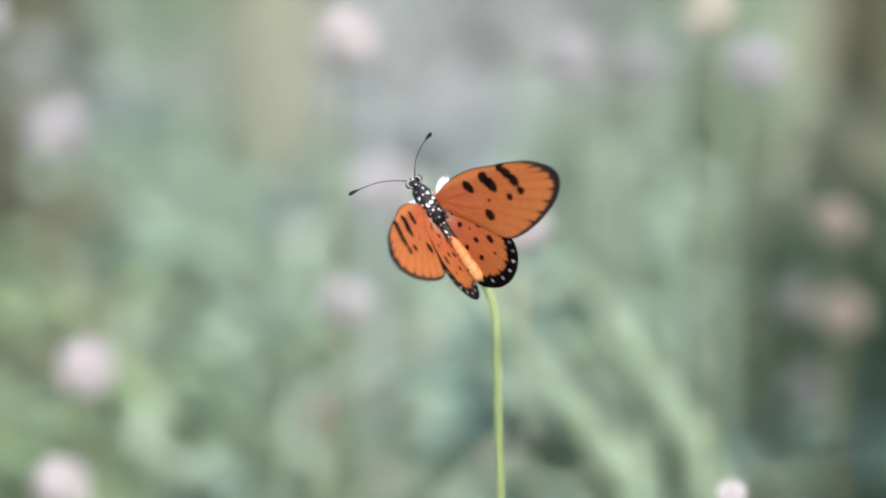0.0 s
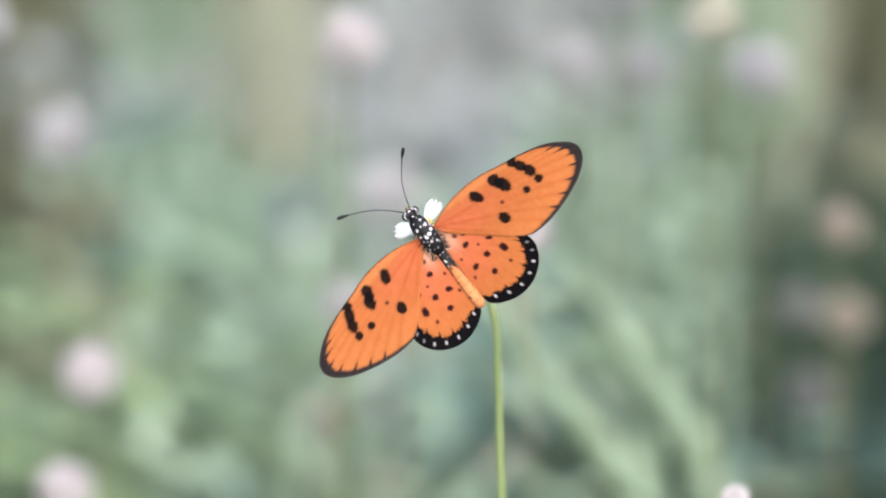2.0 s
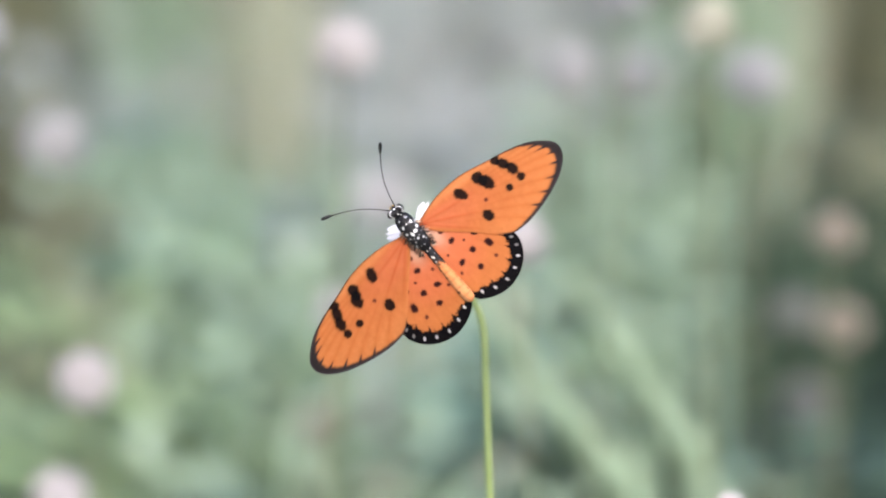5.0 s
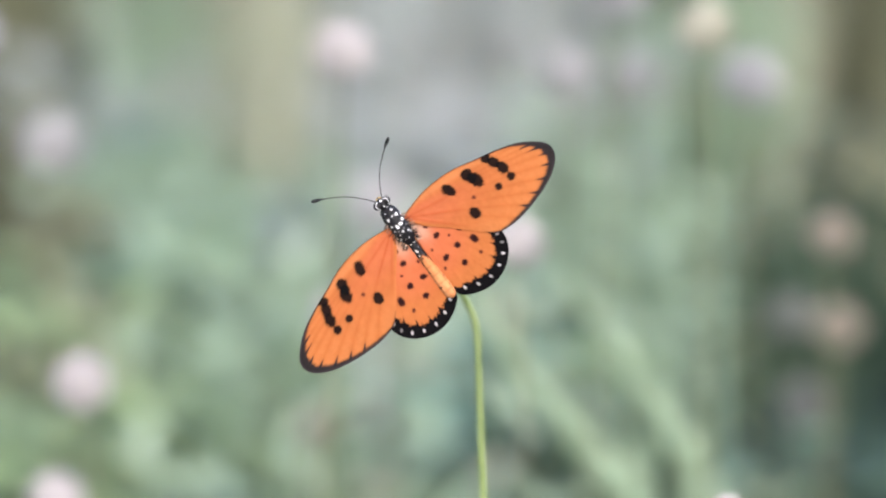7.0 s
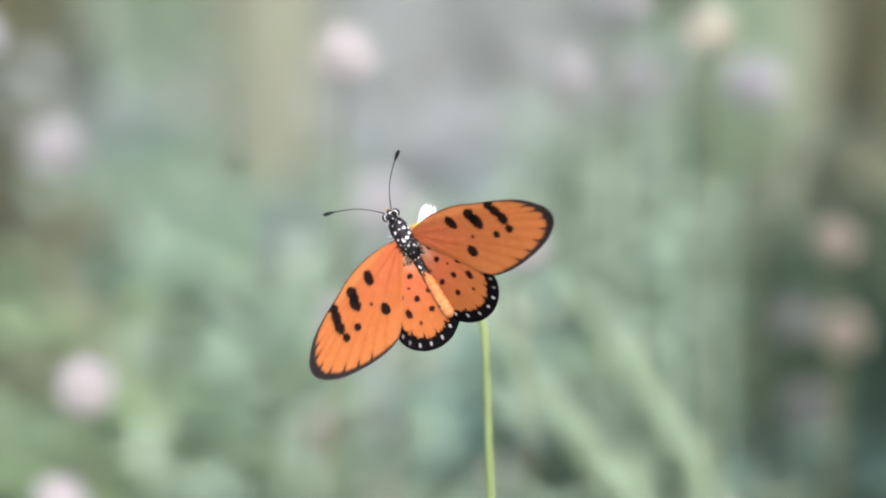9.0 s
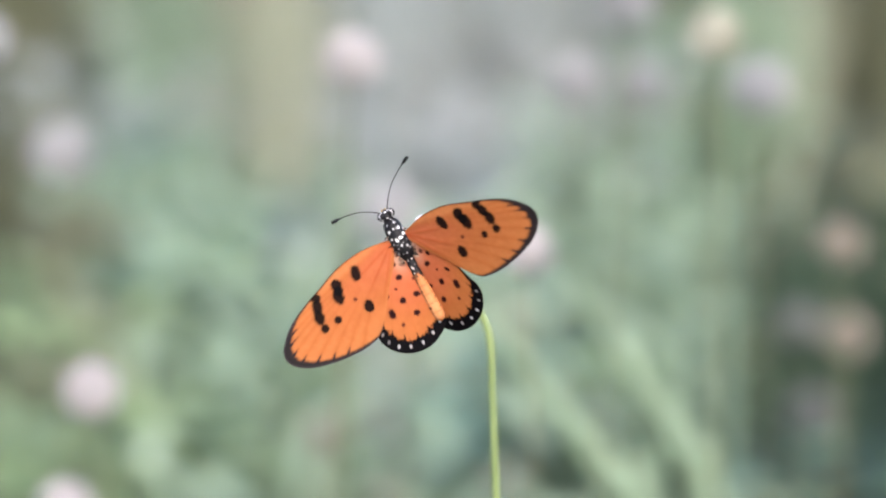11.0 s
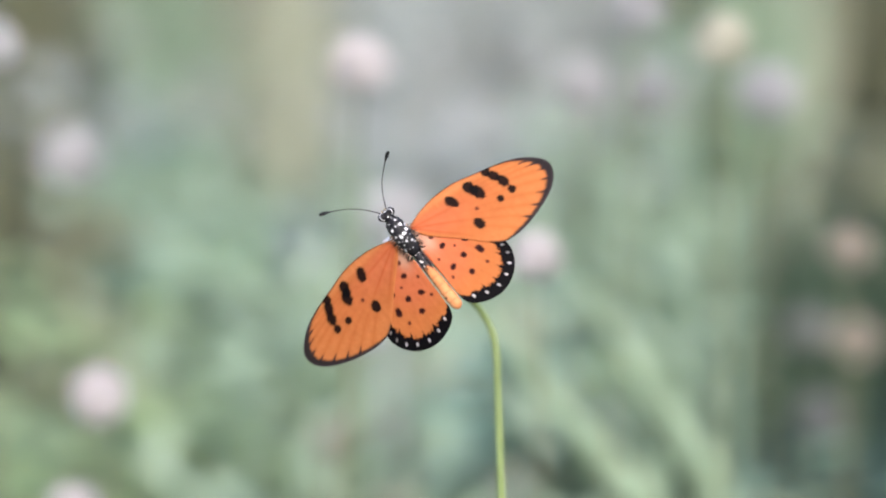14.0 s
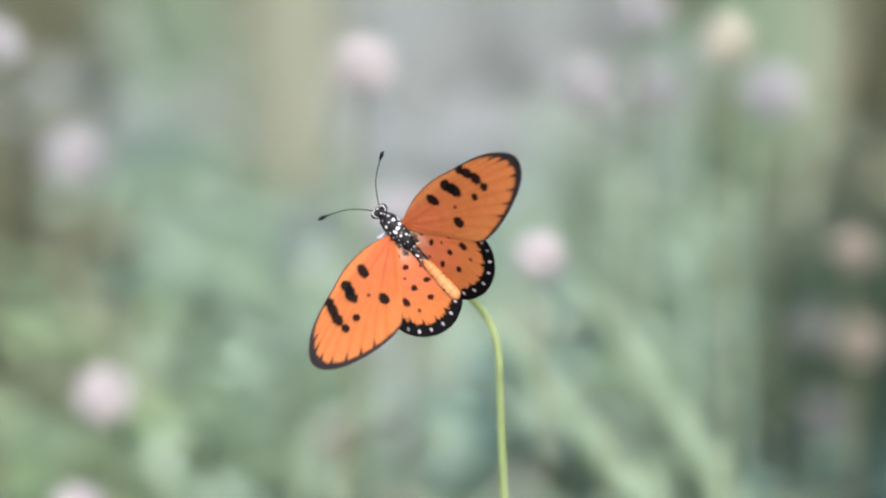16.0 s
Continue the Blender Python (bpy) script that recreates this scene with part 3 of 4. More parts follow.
def grass_tuft(kind, seed):
    rng = random.Random(seed)
    root = thing("grass_tuft", TUFT_LABEL[kind], "grass", "grass tufts in the meadow")
    for k in range(17):
        a, h = rng.uniform(0, 6.28), rng.uniform(0.16, 0.34) * (0.5 if kind == "dark" else 1.0)
        out = Vector((math.cos(a), math.sin(a), 0))
        r, bend = rng.uniform(0, 0.03), rng.uniform(0.0, 0.06)
        foot = out * r
        v, f = blade_strip([foot + Vector((0, 0, -0.006)), foot + out * bend * 0.2 + Vector((0, 0, h * 0.4)), foot + out * bend * 0.55 + Vector((0, 0, h * 0.8)), foot + out * bend + Vector((0, 0, h))], rng.uniform(0.004, 0.008))
        part("blade", mesh_of("blade", v, f, LEAF[kind]), root)
    return root


def meadow_grass():
    rng = random.Random(8)
    verts, faces = [], []
    for k in range(24000):
        # dense about the clearing, thinning out into the field
        far, way = rng.uniform(0, 1) ** 0.6 * (3.2 if k < 15000 else 12.0), rng.uniform(0, 6.28)
        x, y = far * math.cos(way), 2.2 + far * math.sin(way)
        # no grass here, so that the near-black weeds keep this patch dark
        if ((x - 0.215) / 0.075) ** 2 + ((y - 1.7) / 0.5) ** 2 < 1:
            continue
        # kept low where the view passes over them
        room = EYE[2] - y * math.tan(radians(TILT + (7.0 if y < 1.15 else 4.2)))
        h = rng.uniform(0.04, 0.15)
        # trodden short between the beds
        if 1.0 < y < 5.0 and abs(x) < 0.03 + 0.155 * y:
            h *= 0.35
        if -0.2 < y < 1.75 and abs(x) < 0.45:
            h = min(h, max(room * (0.5 if y < 1.0 else 1.0), 0.03))
        a, bend = rng.uniform(0, 6.28), rng.uniform(0.1, 0.9) * h
        foot = Vector((x, y, -0.01))
        tip = foot + Vector((math.cos(a) * bend, math.sin(a) * bend, h))
        mid = foot + Vector((math.cos(a) * bend * 0.3, math.sin(a) * bend * 0.3, h * 0.65))
        w = rng.uniform(0.0015, 0.004)
        s = Vector((-math.sin(a), math.cos(a), 0)) * w
        n = len(verts)
        verts += [foot - s, foot + s, mid - s * 0.8, mid + s * 0.8, tip]
        faces += [(n, n + 1, n + 3, n + 2), (n + 2, n + 3, n + 4)]
    ob = new("meadow_grass", mesh_of("meadow_grass", verts, faces, MEADOW))
    return tagged(ob, "short mixed green meadow grass", "grass", kind="stuff")


sheet()
meadow_grass()

# ---- places in the meadow, from the bearing (degrees to the right), the dip below the horizon (degrees) and the distance ----
def spot(bearing, dip, far):
    return Vector((far * math.tan(radians(bearing)), far, EYE[2] - far * math.tan(radians(dip))))


# tall blades: distance, width, leaf colour, and bearing and dip from the lower end to the tip
BLADES = [
    (1.08, 0.0215, "bright", ((3.9, 15.3), (3.0, 13.8), (1.65, 12.1), (0.2, 10.2))),
    (1.10, 0.0200, "bright", ((5.0, 14.6), (4.3, 13.2), (3.2, 11.6), (1.7, 9.4))),
    (2.00, 0.0110, "straw", ((5.6, 11.6), (6.1, 9.6), (6.55, 7.2), (6.7, 5.0))),
    (2.30, 0.0160, "straw", ((-3.2, 10.2), (-3.05, 8.6), (-2.95, 6.6), (-2.9, 4.9))),
    (0.92, 0.0036, "bright", ((-3.0, 14.6), (-2.75, 12.6), (-2.3, 10.4), (-1.9, 8.6))),
    (1.40, 0.0070, "sage", ((4.5, 12.2), (4.35, 10.2), (4.25, 8.2), (4.2, 6.9))),
    (1.45, 0.0065, "pale", ((-1.2, 12.0), (-1.15, 9.5), (-1.0, 7.0), (-0.95, 4.8))),
    (1.30, 0.0050, "sage", ((5.2, 11.8), (5.15, 10.0), (5.3, 8.0), (5.6, 6.2))),
    (0.86, 0.0022, "bright", ((4.0, 14.6), (3.6, 13.4), (3.1, 12.3), (2.5, 11.2))),
]
for far, width, kind, line in BLADES:
    points = [spot(b, dip, far) for b, dip in line]
    foot = Vector((points[0].x * 1.01, far, -0.008))
    if points[0].z > 0.03:
        points.insert(0, foot)
    else:
        points[0] = foot
    grass_blade(points, width, kind, "tall dry straw-coloured grass blade" if kind in ("pale", "straw") else "tall arching green grass blade")

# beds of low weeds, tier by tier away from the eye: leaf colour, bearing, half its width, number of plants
# colours darken towards the top corners, partly standing in for lens vignetting
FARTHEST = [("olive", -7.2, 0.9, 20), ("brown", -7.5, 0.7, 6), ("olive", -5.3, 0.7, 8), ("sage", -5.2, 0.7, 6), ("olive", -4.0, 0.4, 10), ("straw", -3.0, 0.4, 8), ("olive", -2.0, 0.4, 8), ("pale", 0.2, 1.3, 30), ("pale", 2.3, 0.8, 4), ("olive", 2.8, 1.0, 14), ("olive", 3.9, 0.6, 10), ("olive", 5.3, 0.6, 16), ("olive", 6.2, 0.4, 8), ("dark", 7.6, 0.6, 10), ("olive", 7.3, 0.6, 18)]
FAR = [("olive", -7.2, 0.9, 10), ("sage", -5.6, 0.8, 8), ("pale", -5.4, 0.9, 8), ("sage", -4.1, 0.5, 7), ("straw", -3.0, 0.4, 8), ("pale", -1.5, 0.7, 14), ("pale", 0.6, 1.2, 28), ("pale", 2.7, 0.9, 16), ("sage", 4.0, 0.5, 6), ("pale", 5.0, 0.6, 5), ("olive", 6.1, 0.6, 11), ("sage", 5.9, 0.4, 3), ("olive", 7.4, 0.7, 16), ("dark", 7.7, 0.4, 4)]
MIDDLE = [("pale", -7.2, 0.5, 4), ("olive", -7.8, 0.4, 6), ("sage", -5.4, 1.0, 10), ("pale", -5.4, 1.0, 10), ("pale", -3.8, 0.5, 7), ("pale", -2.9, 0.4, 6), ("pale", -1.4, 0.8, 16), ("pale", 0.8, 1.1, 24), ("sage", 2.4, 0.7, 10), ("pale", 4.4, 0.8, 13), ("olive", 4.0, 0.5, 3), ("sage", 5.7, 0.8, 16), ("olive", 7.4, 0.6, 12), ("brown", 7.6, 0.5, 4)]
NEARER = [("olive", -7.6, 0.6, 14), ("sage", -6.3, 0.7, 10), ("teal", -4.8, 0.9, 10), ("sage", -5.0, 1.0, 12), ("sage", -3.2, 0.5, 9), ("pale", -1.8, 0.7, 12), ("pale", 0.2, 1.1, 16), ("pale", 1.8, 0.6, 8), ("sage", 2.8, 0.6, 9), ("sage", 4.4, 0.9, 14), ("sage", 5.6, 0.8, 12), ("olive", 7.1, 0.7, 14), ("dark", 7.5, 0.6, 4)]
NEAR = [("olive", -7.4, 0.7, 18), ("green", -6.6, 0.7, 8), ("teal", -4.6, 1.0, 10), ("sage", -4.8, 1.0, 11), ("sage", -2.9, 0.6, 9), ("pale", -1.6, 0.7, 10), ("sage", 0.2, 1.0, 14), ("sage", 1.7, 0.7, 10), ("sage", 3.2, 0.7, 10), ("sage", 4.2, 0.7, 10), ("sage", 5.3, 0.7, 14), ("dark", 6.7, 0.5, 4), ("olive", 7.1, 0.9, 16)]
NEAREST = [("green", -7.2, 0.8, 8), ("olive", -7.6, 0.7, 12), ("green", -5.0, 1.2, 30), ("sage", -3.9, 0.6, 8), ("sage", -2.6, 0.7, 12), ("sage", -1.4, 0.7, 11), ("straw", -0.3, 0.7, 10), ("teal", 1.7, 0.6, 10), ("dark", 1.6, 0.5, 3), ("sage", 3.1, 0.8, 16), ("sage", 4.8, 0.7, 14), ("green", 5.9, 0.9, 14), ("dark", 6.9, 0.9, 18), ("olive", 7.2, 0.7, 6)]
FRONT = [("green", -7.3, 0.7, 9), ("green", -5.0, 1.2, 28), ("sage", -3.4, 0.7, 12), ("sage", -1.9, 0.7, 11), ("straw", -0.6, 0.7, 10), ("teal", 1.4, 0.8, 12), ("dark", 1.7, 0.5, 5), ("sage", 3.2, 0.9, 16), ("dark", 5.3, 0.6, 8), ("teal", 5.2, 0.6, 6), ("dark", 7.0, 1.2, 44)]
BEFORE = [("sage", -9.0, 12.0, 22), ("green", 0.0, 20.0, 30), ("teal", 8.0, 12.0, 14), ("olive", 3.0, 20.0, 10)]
weeds, tufts = {}, {}


def joined(root):
    """A plant as an array of vertices and a list of faces, its leaves and blades cut to four stations each."""
    verts, faces = [], []
    for ob in root.children:
        n = len(verts)
        if ob.name.startswith("stem"):
            verts += [v.co.copy() for v in ob.data.vertices]
            faces += [tuple(p + n for p in q.vertices) for q in ob.data.polygons]
            continue
        last = len(ob.data.vertices) // 4 - 1
        for k in range(4):
            at = 4 * round(k * last / 3)
            verts += [ob.data.vertices[at + j].co.copy() for j in range(4)]
        faces += [(n + 4 * i + j, n + 4 * i + (j + 1) % 4, n + 4 * i + 4 + (j + 1) % 4, n + 4 * i + 4 + j) for i in range(3) for j in range(4)]
    return np.array(verts), faces


def spread(form, places, kind, name, label):
    """Many plants of one form and colour as one mesh: rows x, y, turn in degrees, size."""
    v, f = form
    verts, faces, total = [], [], 0
    for x, y, turn, k in places:
        a = radians(turn)
        m = np.array(((math.cos(a), -math.sin(a), 0), (math.sin(a), math.cos(a), 0), (0, 0, 1)))
        verts.append(v @ m.T * k + (x, y, 0))
        faces += [tuple(p + total for p in q) for q in f]
        total += len(v)
    ob = new(name, mesh_of(name, np.concatenate(verts), faces, LEAF[kind]))
    return tagged(ob, label, "undergrowth", kind="stuff")


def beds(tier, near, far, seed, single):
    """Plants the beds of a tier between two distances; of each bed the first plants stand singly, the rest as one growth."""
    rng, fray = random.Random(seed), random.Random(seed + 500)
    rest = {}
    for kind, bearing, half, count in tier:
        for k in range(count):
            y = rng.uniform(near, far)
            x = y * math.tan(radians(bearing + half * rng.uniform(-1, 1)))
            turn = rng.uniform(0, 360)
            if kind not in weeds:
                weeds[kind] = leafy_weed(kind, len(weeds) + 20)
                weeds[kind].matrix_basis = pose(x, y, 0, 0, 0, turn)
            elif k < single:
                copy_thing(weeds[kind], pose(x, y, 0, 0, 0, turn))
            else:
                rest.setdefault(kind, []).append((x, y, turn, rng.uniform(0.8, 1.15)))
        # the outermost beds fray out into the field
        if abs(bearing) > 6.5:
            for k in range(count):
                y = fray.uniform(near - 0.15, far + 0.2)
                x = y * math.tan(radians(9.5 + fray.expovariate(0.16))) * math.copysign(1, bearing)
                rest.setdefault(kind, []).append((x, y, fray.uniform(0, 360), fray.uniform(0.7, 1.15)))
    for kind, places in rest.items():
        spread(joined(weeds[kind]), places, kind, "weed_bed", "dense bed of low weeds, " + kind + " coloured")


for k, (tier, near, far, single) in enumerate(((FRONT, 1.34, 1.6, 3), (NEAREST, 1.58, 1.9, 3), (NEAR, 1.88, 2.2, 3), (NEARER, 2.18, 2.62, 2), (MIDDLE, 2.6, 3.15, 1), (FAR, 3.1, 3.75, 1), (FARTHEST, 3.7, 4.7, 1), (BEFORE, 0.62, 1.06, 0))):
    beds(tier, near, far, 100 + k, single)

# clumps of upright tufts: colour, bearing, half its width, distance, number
# olive, brown and dark tufts far out at the sides partly imitate vignetting
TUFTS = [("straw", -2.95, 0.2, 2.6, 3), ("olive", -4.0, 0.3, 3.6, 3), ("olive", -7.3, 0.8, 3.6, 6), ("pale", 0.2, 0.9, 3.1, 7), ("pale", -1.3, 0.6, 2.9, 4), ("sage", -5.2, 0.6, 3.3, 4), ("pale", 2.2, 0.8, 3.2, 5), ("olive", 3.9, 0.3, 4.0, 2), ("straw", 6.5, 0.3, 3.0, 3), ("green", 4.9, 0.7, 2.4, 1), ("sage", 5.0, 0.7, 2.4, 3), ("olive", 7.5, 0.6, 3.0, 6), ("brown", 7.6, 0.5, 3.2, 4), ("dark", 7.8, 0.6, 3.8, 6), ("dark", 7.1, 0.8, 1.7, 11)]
rng_tufts = random.Random(31)
for kind, bearing, half, far, count in TUFTS:
    for k in range(count):
        y = far + rng_tufts.uniform(-0.2, 0.2)
        at = pose(y * math.tan(radians(bearing + half * rng_tufts.uniform(-1, 1))), y, 0, 0, 0, rng_tufts.uniform(0, 360))
        if kind not in tufts:
            tufts[kind] = grass_tuft(kind, len(tufts) + 40)
            tufts[kind].matrix_basis = at
        else:
            copy_thing(tufts[kind], at)

# globe flowers that stand out: bearing, dip and distance of the head, its diameter, colour
FLOWERS = [
    (-6.56, 12.22, 0.90, 0.0182, "white"), (-7.08, 14.35, 0.90, 0.0180, "white"), (-1.73, 6.22, 0.88, 0.0182, "white"), (-1.84, 10.97, 0.94, 0.0165, "grey"), (1.46, 9.66, 0.84, 0.0150, "white"),
    (5.38, 14.47, 0.632, 0.0062, "white"), (4.84, 5.78, 0.88, 0.0168, "cream"), (5.68, 6.7, 1.05, 0.0212, "faded"), (2.40, 6.6, 1.10, 0.0210, "grey"), (3.50, 6.66, 1.20, 0.0205, "faded"), (3.30, 5.2, 0.98, 0.0170, "faded"),
    (7.20, 9.53, 1.05, 0.0160, "tan"), (7.35, 11.2, 1.25, 0.0200, "tan"), (6.75, 12.6, 1.30, 0.0215, "dull"), (6.5, 11.0, 1.35, 0.0190, "dull"), (-7.05, 7.9, 1.10, 0.0245, "grey"), (-8.4, 5.85, 0.90, 0.0160, "grey"), (-1.07, 8.95, 1.10, 0.0235, "grey"), (-2.3, 13.0, 1.35, 0.0170, "tan"),
]
for bearing, dip, far, size, kind in FLOWERS:
    globe_flower(*spot(bearing, dip, far), size, kind)
# and the same flowers farther off, among the pale plants
rng_far = random.Random(12)
for k in range(44):
    far = rng_far.uniform(2.3, 4.2)
    globe_flower(far * math.tan(radians(rng_far.triangular(-8, 6.5, 0.3))), far, rng_far.uniform(0.07, 0.17), rng_far.uniform(0.017, 0.025), rng_far.choice(("grey", "grey", "white", "cream")))

# the same plants go on round about, too many to count
def wild_growth(sources, kind, count, seed):
    rng = random.Random(seed)
    places = ([], [])
    while len(places[0]) + len(places[1]) < count:
        far, way = 0.45 + 4.4 * rng.random() ** 0.75, rng.uniform(0, 2 * math.pi)
        x, y = far * math.cos(way), 1.3 + far * math.sin(way)
        # the clearing before the lens and the beds built above stay free
        if -0.4 < y < 4.9 and abs(x) < (0.16 + 0.17 * max(y, 0.0) if y < 1.2 else 0.10 + 0.15 * y):
            continue
        places[rng.random() < 0.4].append((x, y, rng.uniform(0, 360), rng.uniform(0.7, 1.25)))
    for root, rows in zip(sources, places):
        spread(joined(root), rows, kind, "wild_growth", "mixed low weeds and grass, " + kind + " coloured")


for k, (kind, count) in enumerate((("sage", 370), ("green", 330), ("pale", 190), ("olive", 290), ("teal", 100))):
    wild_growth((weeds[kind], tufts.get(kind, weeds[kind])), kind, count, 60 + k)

BUTTERFLY, WINGS, FEELERS = butterfly()
STALK, STEM, BENT_STEM, FLOWER, FOOT, STEM_END = stalk()


def motions():
    # seconds, x and y in the butterfly's plane (mm), nod, roll and heading (degrees)
    BODY = [(0, -1.87, 7.00, -4.7, 3.0, 34.2), (0.5, -0.97, 6.55, 2.0, 2.7, 36.9), (1, -0.93, 3.58, 7.2, 1.6, 39.3), (1.5, -2.01, 2.10, 6.2, 1.0, 39.3), (2, -2.94, 2.51, 5.9, 0.8, 38.0), (2.5, -3.44, 4.47, 7.6, 0.7, 37.2), (3, -3.66, 5.12, 11.1, 0.9, 36.9), (3.5, -4.25, 4.53, 11.8, 1.0, 36.7), (4, -3.41, 4.01, 12.1, 0.7, 37.0), (4.2, -2.97, 3.85, 10.4, 0.7, 37.6), (6.3, -7.53, 5.69, 4.0, -0.0, 43.2), (6.5, -7.18, 5.73, 2.8, 0.2, 42.4), (7, -6.57, 6.03, 6.2, 1.3, 37.6), (7.5, -7.83, 5.51, 4.8, 1.0, 35.5), (8, -8.27, 4.93, 0.6, 0.8, 34.5), (8.5, -7.24, 4.14, -2.2, 0.6, 33.7), (9, -6.20, 4.33, 5.1, 0.3, 30.7), (9.2, -6.73, 5.07, 3.6, 0.2, 30.4), (11.3, -8.20, 4.65, -1.3, -1.5, 27.6), (11.5, -8.18, 4.57, -4.1, -1.5, 27.5), (12, -7.06, 5.29, -1.8, -1.3, 31.3), (12.5, -6.92, 5.07, 2.6, -0.9, 34.7), (13, -7.62, 5.46, -2.5, -0.7, 36.1), (13.5, -7.99, 5.75, -2.0, -0.8, 37.9), (14, -8.68, 6.35, -7.2, -1.1, 38.3), (14.5, -9.25, 6.09, -9.2, -1.4, 40.6), (15, -9.96, 6.33, -9.5, -1.9, 44.0), (15.5, -10.30, 6.97, -9.6, -2.2, 43.5), (16, -10.29, 7.31, -10.5, -2.3, 42.3)]
    walk(BUTTERFLY, [(t, SUBJECT @ pose(x * MM, y * MM, 0) @ pose(0, 0, 0, 0, 0, head) @ pose(0, 0, 0, nod) @ pose(0, 0, 0, 0, roll)) for t, x, y, nod, roll, head in BODY])
    # seconds, lift and forward sweep of each wing (degrees)
    LEFT_FORE = [(0, 71.5, -2.6), (0.5, 68.8, -3.6), (1, 24.5, -4.4), (1.5, 14.7, -2.3), (2, 16.5, -1.8), (2.5, 17.8, -2.5), (3, 29.7, -5.2), (3.5, 42.2, -6.3), (4, 31.1, -5.7), (4.2, 22.2, -4.9), (6.3, -20.2, -1.5), (6.5, -20.0, -2.3), (7, 12.3, -6.7), (7.5, 18.3, -9.5), (8, 34.8, -11.0), (8.5, 45.5, -12.1), (9, 27.4, -10.8), (9.2, 23.5, -9.5), (11.3, 27.2, -6.7), (11.5, 37.7, -9.2), (12, 44.4, -7.5), (12.5, 9.0, -1.5), (13, -11.3, 1.2), (13.5, -18.2, 3.1), (14, -22.1, 2.7), (14.5, -20.2, 1.5), (15, -5.8, -2.0), (15.5, 17.2, -6.2), (16, 30.3, -7.9)]
    RIGHT_FORE = [(0, 50.8, -7.6), (0.5, 54.1, -5.9), (1, 13.0, 0.3), (1.5, 7.1, 3.4), (2, 4.1, 3.8), (2.5, 8.0, 2.7), (3, 15.4, -0.7), (3.5, 29.8, -3.5), (4, 20.4, -2.2), (4.2, 11.5, -1.2), (6.3, -13.1, 2.2), (6.5, -11.9, 3.1), (7, -1.5, 0.0), (7.5, 28.9, -1.9), (8, 45.2, -4.8), (8.5, 59.6, -4.7), (9, 40.4, -4.0), (9.2, 30.4, -3.5), (11.3, 50.2, -2.9), (11.5, 57.2, -5.3), (12, 59.6, -4.1), (12.5, 17.3, -0.6), (13, -14.3, 1.5), (13.5, -19.5, 3.2), (14, -18.6, 3.1), (14.5, -15.5, 1.9), (15, 11.1, -1.5), (15.5, 29.0, -3.6), (16, 38.9, -4.2)]
    LEFT_HIND = [(0, 74.3, -1.2), (0.5, 71.4, -1.9), (1, 24.5, -4.0), (1.5, 14.7, -1.0), (2, 16.5, -0.8), (2.5, 17.8, -1.4), (3, 29.7, -5.4), (3.5, 42.2, -7.9), (4, 31.1, -6.2), (4.2, 22.2, -5.0), (6.3, -20.2, 0.1), (6.5, -20.0, -1.2), (7, 12.3, -5.4), (7.5, 18.3, -9.0), (8, 34.8, -12.6), (8.5, 45.5, -14.8), (9, 27.4, -11.9), (9.2, 23.5, -10.6), (11.3, 27.2, -6.5), (11.5, 37.7, -9.9), (12, 44.4, -8.6), (12.5, 9.0, -0.4), (13, -11.3, 2.5), (13.5, -18.2, 4.2), (14, -22.1, 4.0), (14.5, -20.2, 2.9), (15, -5.8, 0.2), (15.5, 17.2, -3.4), (16, 30.3, -5.5)]
    RIGHT_HIND = [(0, 50.8, -8.4), (0.5, 54.1, -6.3), (1, 13.0, -3.1), (1.5, 7.1, 1.7), (2, 4.1, 2.3), (2.5, 8.0, 1.2), (3, 15.4, -2.8), (3.5, 29.8, -5.6), (4, 20.4, -3.9), (4.2, 11.5, -2.4), (6.3, -13.1, 2.8), (6.5, -11.9, 3.7), (7, -1.5, 1.1), (7.5, 28.9, -2.1), (8, 45.2, -4.9), (8.5, 59.6, -7.3), (9, 40.4, -4.8), (9.2, 30.4, -3.4), (11.3, 50.2, -12.9), (11.5, 57.2, -7.0), (12, 59.6, -4.2), (12.5, 17.3, -0.4), (13, -14.3, 2.1), (13.5, -19.5, 3.7), (14, -18.6, 3.7), (14.5, -15.5, 3.0), (15, 11.1, 0.5), (15.5, 29.0, -2.1), (16, 38.9, -3.1)]
    beats = (LEFT_FORE, LEFT_HIND, RIGHT_FORE, RIGHT_HIND)
    for (wing, side), rows in zip(WINGS, beats):
        fore = rows in (LEFT_FORE, RIGHT_FORE)
        y, z = (4.0, 0.35) if fore else (1.0, 0.05)
        walk(wing, [(t, pose(side * HINGE * MM, 0, z * MM, 0, -side * lift) @ pose(0, y * MM, 0, 0, 0, side * sweep)) for t, lift, sweep in rows])
    # seconds, heading and rise of each antenna (degrees)
    ANT_LEFT = [(0, 71.2, 28.8), (0.5, 59.9, 23.9), (1, 53.5, 10.8), (1.5, 54.1, 10.1), (2, 54.9, 11.9), (2.5, 55.0, 10.8), (3, 52.8, 9.0), (3.5, 54.5, 10.9), (4, 55.7, 3.9), (6.3, 53.2, 19.0), (6.5, 53.8, 20.9), (7, 49.7, 19.5), (7.5, 55.2, 27.7), (8, 62.5, 32.6), (8.5, 61.0, 35.8), (9, 57.5, 26.8), (11.5, 74.1, 49.3), (12, 66.0, 44.1), (12.5, 50.8, 35.5), (13, 49.7, 33.4), (13.5, 50.2, 28.5), (14, 55.5, 35.0), (14.5, 58.0, 38.3), (15, 57.0, 41.1), (15.5, 61.6, 45.1), (16, 63.2, 45.7)]
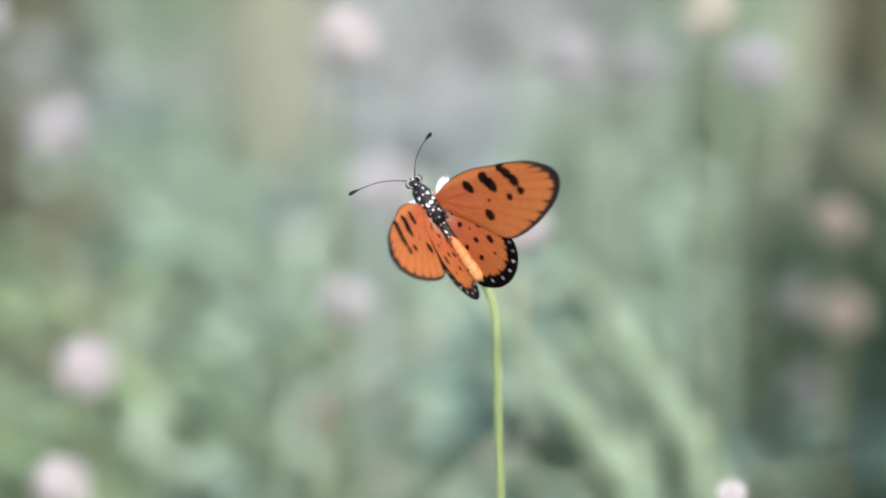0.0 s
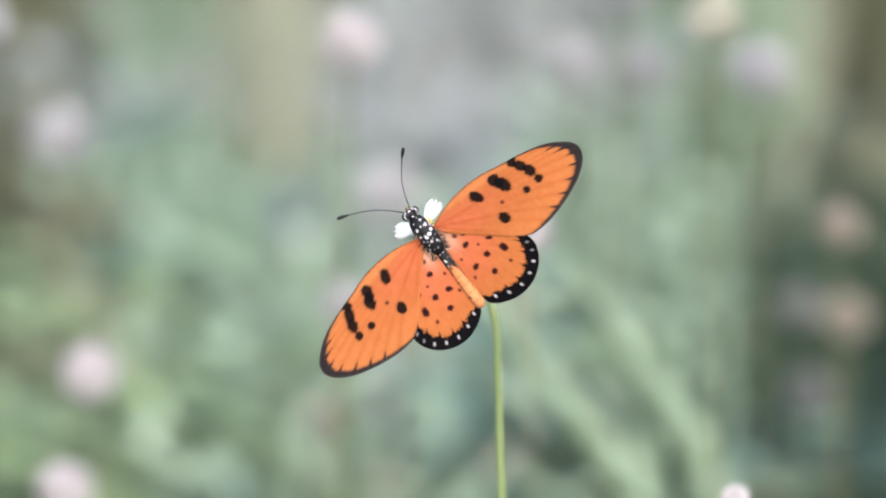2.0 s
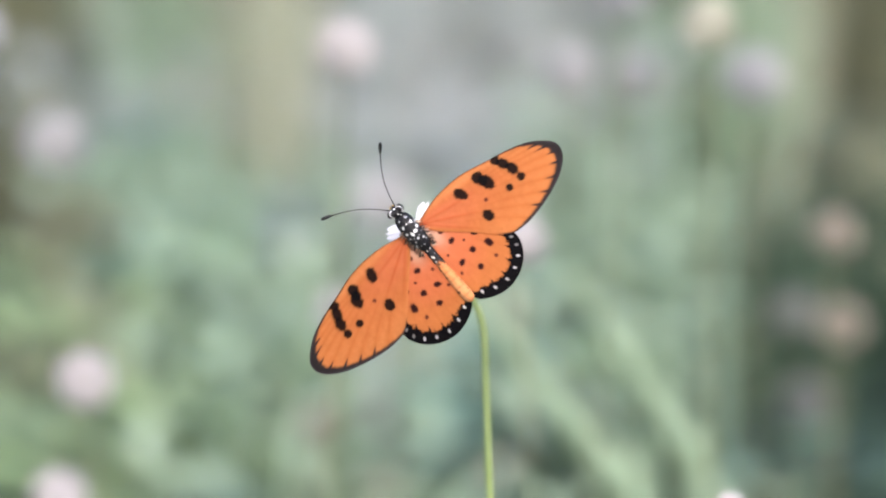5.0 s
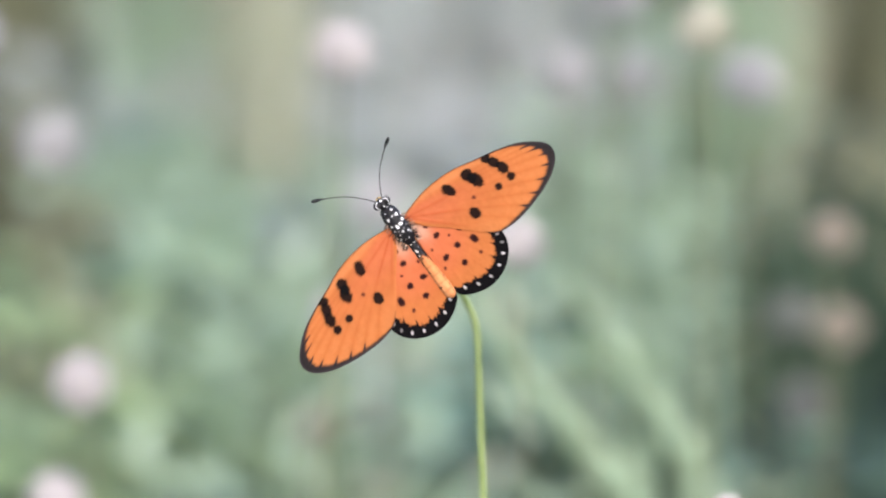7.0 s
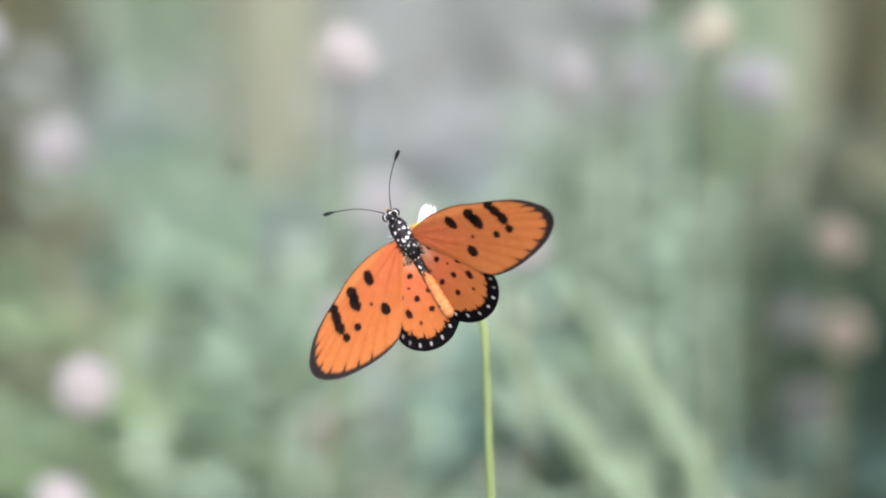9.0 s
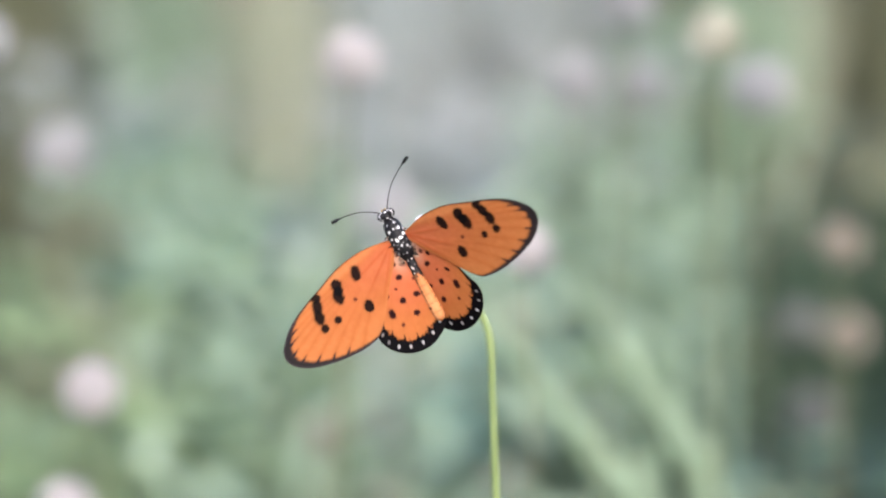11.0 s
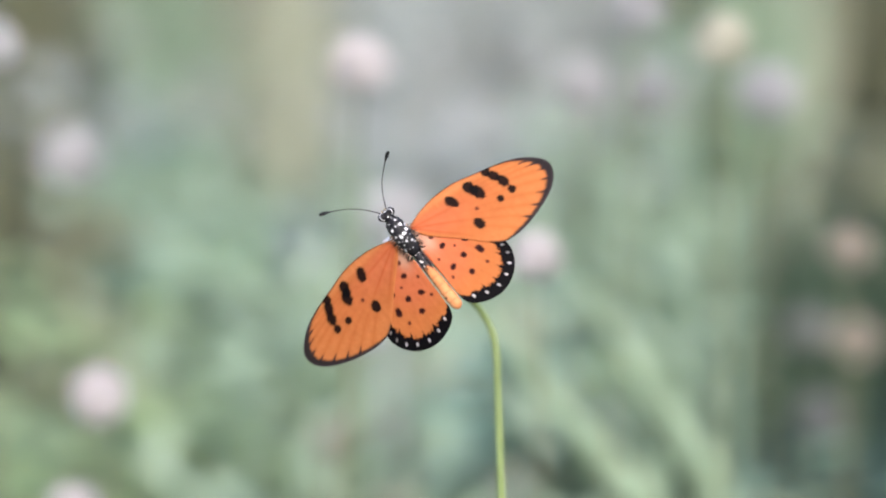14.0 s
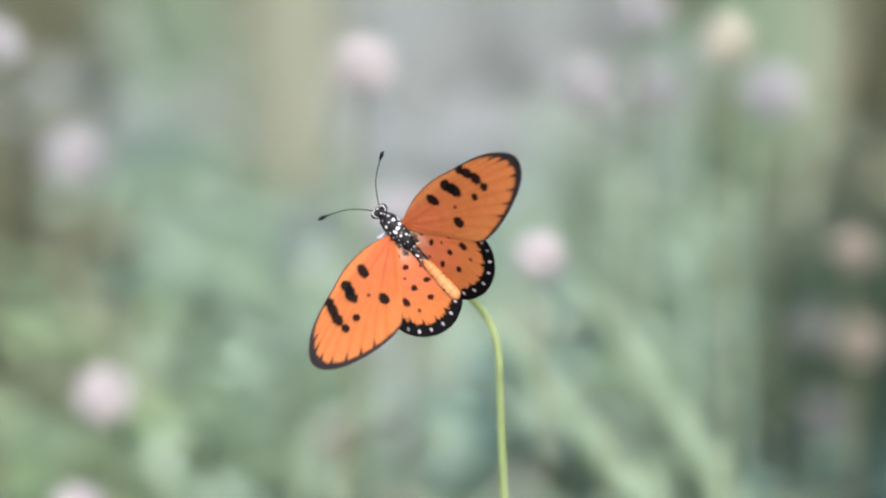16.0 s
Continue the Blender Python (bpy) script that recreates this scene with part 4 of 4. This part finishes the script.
    ANT_RIGHT = [(0, -56.9, 54.6), (0.5, -43.7, 43.6), (1, -29.9, 28.2), (1.5, -29.7, 26.2), (2, -28.9, 26.5), (2.5, -28.2, 25.7), (3, -26.1, 19.6), (3.5, -25.6, 20.1), (4, -23.3, 16.4), (6.3, -36.6, 27.9), (6.5, -38.7, 29.8), (7, -40.6, 28.1), (7.5, -42.5, 29.8), (8, -42.0, 36.6), (8.5, -44.2, 31.4), (9, -35.3, 29.1), (11.5, -52.9, 38.2), (12, -53.9, 39.3), (12.5, -46.2, 33.8), (13, -43.3, 35.5), (13.5, -38.8, 34.7), (14, -44.3, 40.3), (14.5, -48.2, 42.4), (15, -51.7, 42.6), (15.5, -55.9, 45.0), (16, -55.1, 45.0)]
    for (feeler, side), rows in zip(FEELERS, (ANT_LEFT, ANT_RIGHT)):
        walk(feeler, [(t, pose(side * 0.45 * MM, 6.3 * MM, 0.6 * MM, 0, 0, turn) @ pose(0, 0, 0, rise)) for t, turn, rise in rows])
    # the stalk sways: seconds, x of its neck, then x and y of the flower, in the butterfly's plane (mm)
    SWAY = [(0, 9.30, -1.23, 7.71), (0.5, 9.15, -2.03, 7.81), (1, 9.00, -2.05, 5.14), (1.5, 8.85, -3.15, 3.87), (2, 8.70, -4.05, 4.43), (2.5, 8.47, -4.65, 6.46), (3, 8.23, -4.86, 7.07), (3.5, 8.00, -5.32, 6.40), (4, 7.86, -4.54, 5.84), (4.2, 7.80, -4.12, 5.71), (6.3, 6.80, -5.60, 4.98), (6.5, 6.80, -5.32, 5.07), (7, 6.70, -4.52, 5.31), (7.5, 6.50, -6.23, 5.29), (8, 6.50, -6.24, 5.29), (8.5, 7.10, -5.64, 5.75), (9, 7.50, -4.25, 6.11), (9.2, 7.50, -4.57, 6.88), (11.3, 7.50, -6.13, 4.80), (11.5, 7.48, -6.03, 4.97), (12, 7.44, -5.29, 5.97), (12.5, 7.40, -5.02, 4.39), (13, 7.30, -6.72, 5.08), (13.5, 7.20, -7.15, 5.43), (14, 7.05, -7.78, 5.96), (14.5, 6.90, -8.35, 5.70), (15, 6.80, -9.10, 5.97), (15.5, 6.75, -9.43, 6.48), (16, 6.70, -9.47, 6.79)]
    stem_rows, bent_rows, head_rows = [], [], []
    for t, nx, fx, fy in SWAY:
        neck = on_subject(nx * 1.024 + 0.55, NECK.y, NECK.z) - FOOT
        lean = STEM_END.rotation_difference(neck)
        stem_rows.append((t, lean.to_matrix().to_4x4()))
        joint = lean @ STEM_END
        centre = on_subject(fx, fy, -4.6) - FOOT
        aim = (SUBJECT.to_3x3() @ Vector((-12.5, 21, 33))).rotation_difference(centre - joint)
        bent_rows.append((t, Matrix.Translation(joint) @ aim.to_matrix().to_4x4()))
        head_rows.append((t, Matrix.Translation(centre) @ SUBJECT.to_3x3().to_4x4() @ pose(0, 0, 0, -18, -12, 10)))
    walk(STEM, stem_rows)
    walk(BENT_STEM, bent_rows)
    walk(FLOWER, head_rows)


motions()
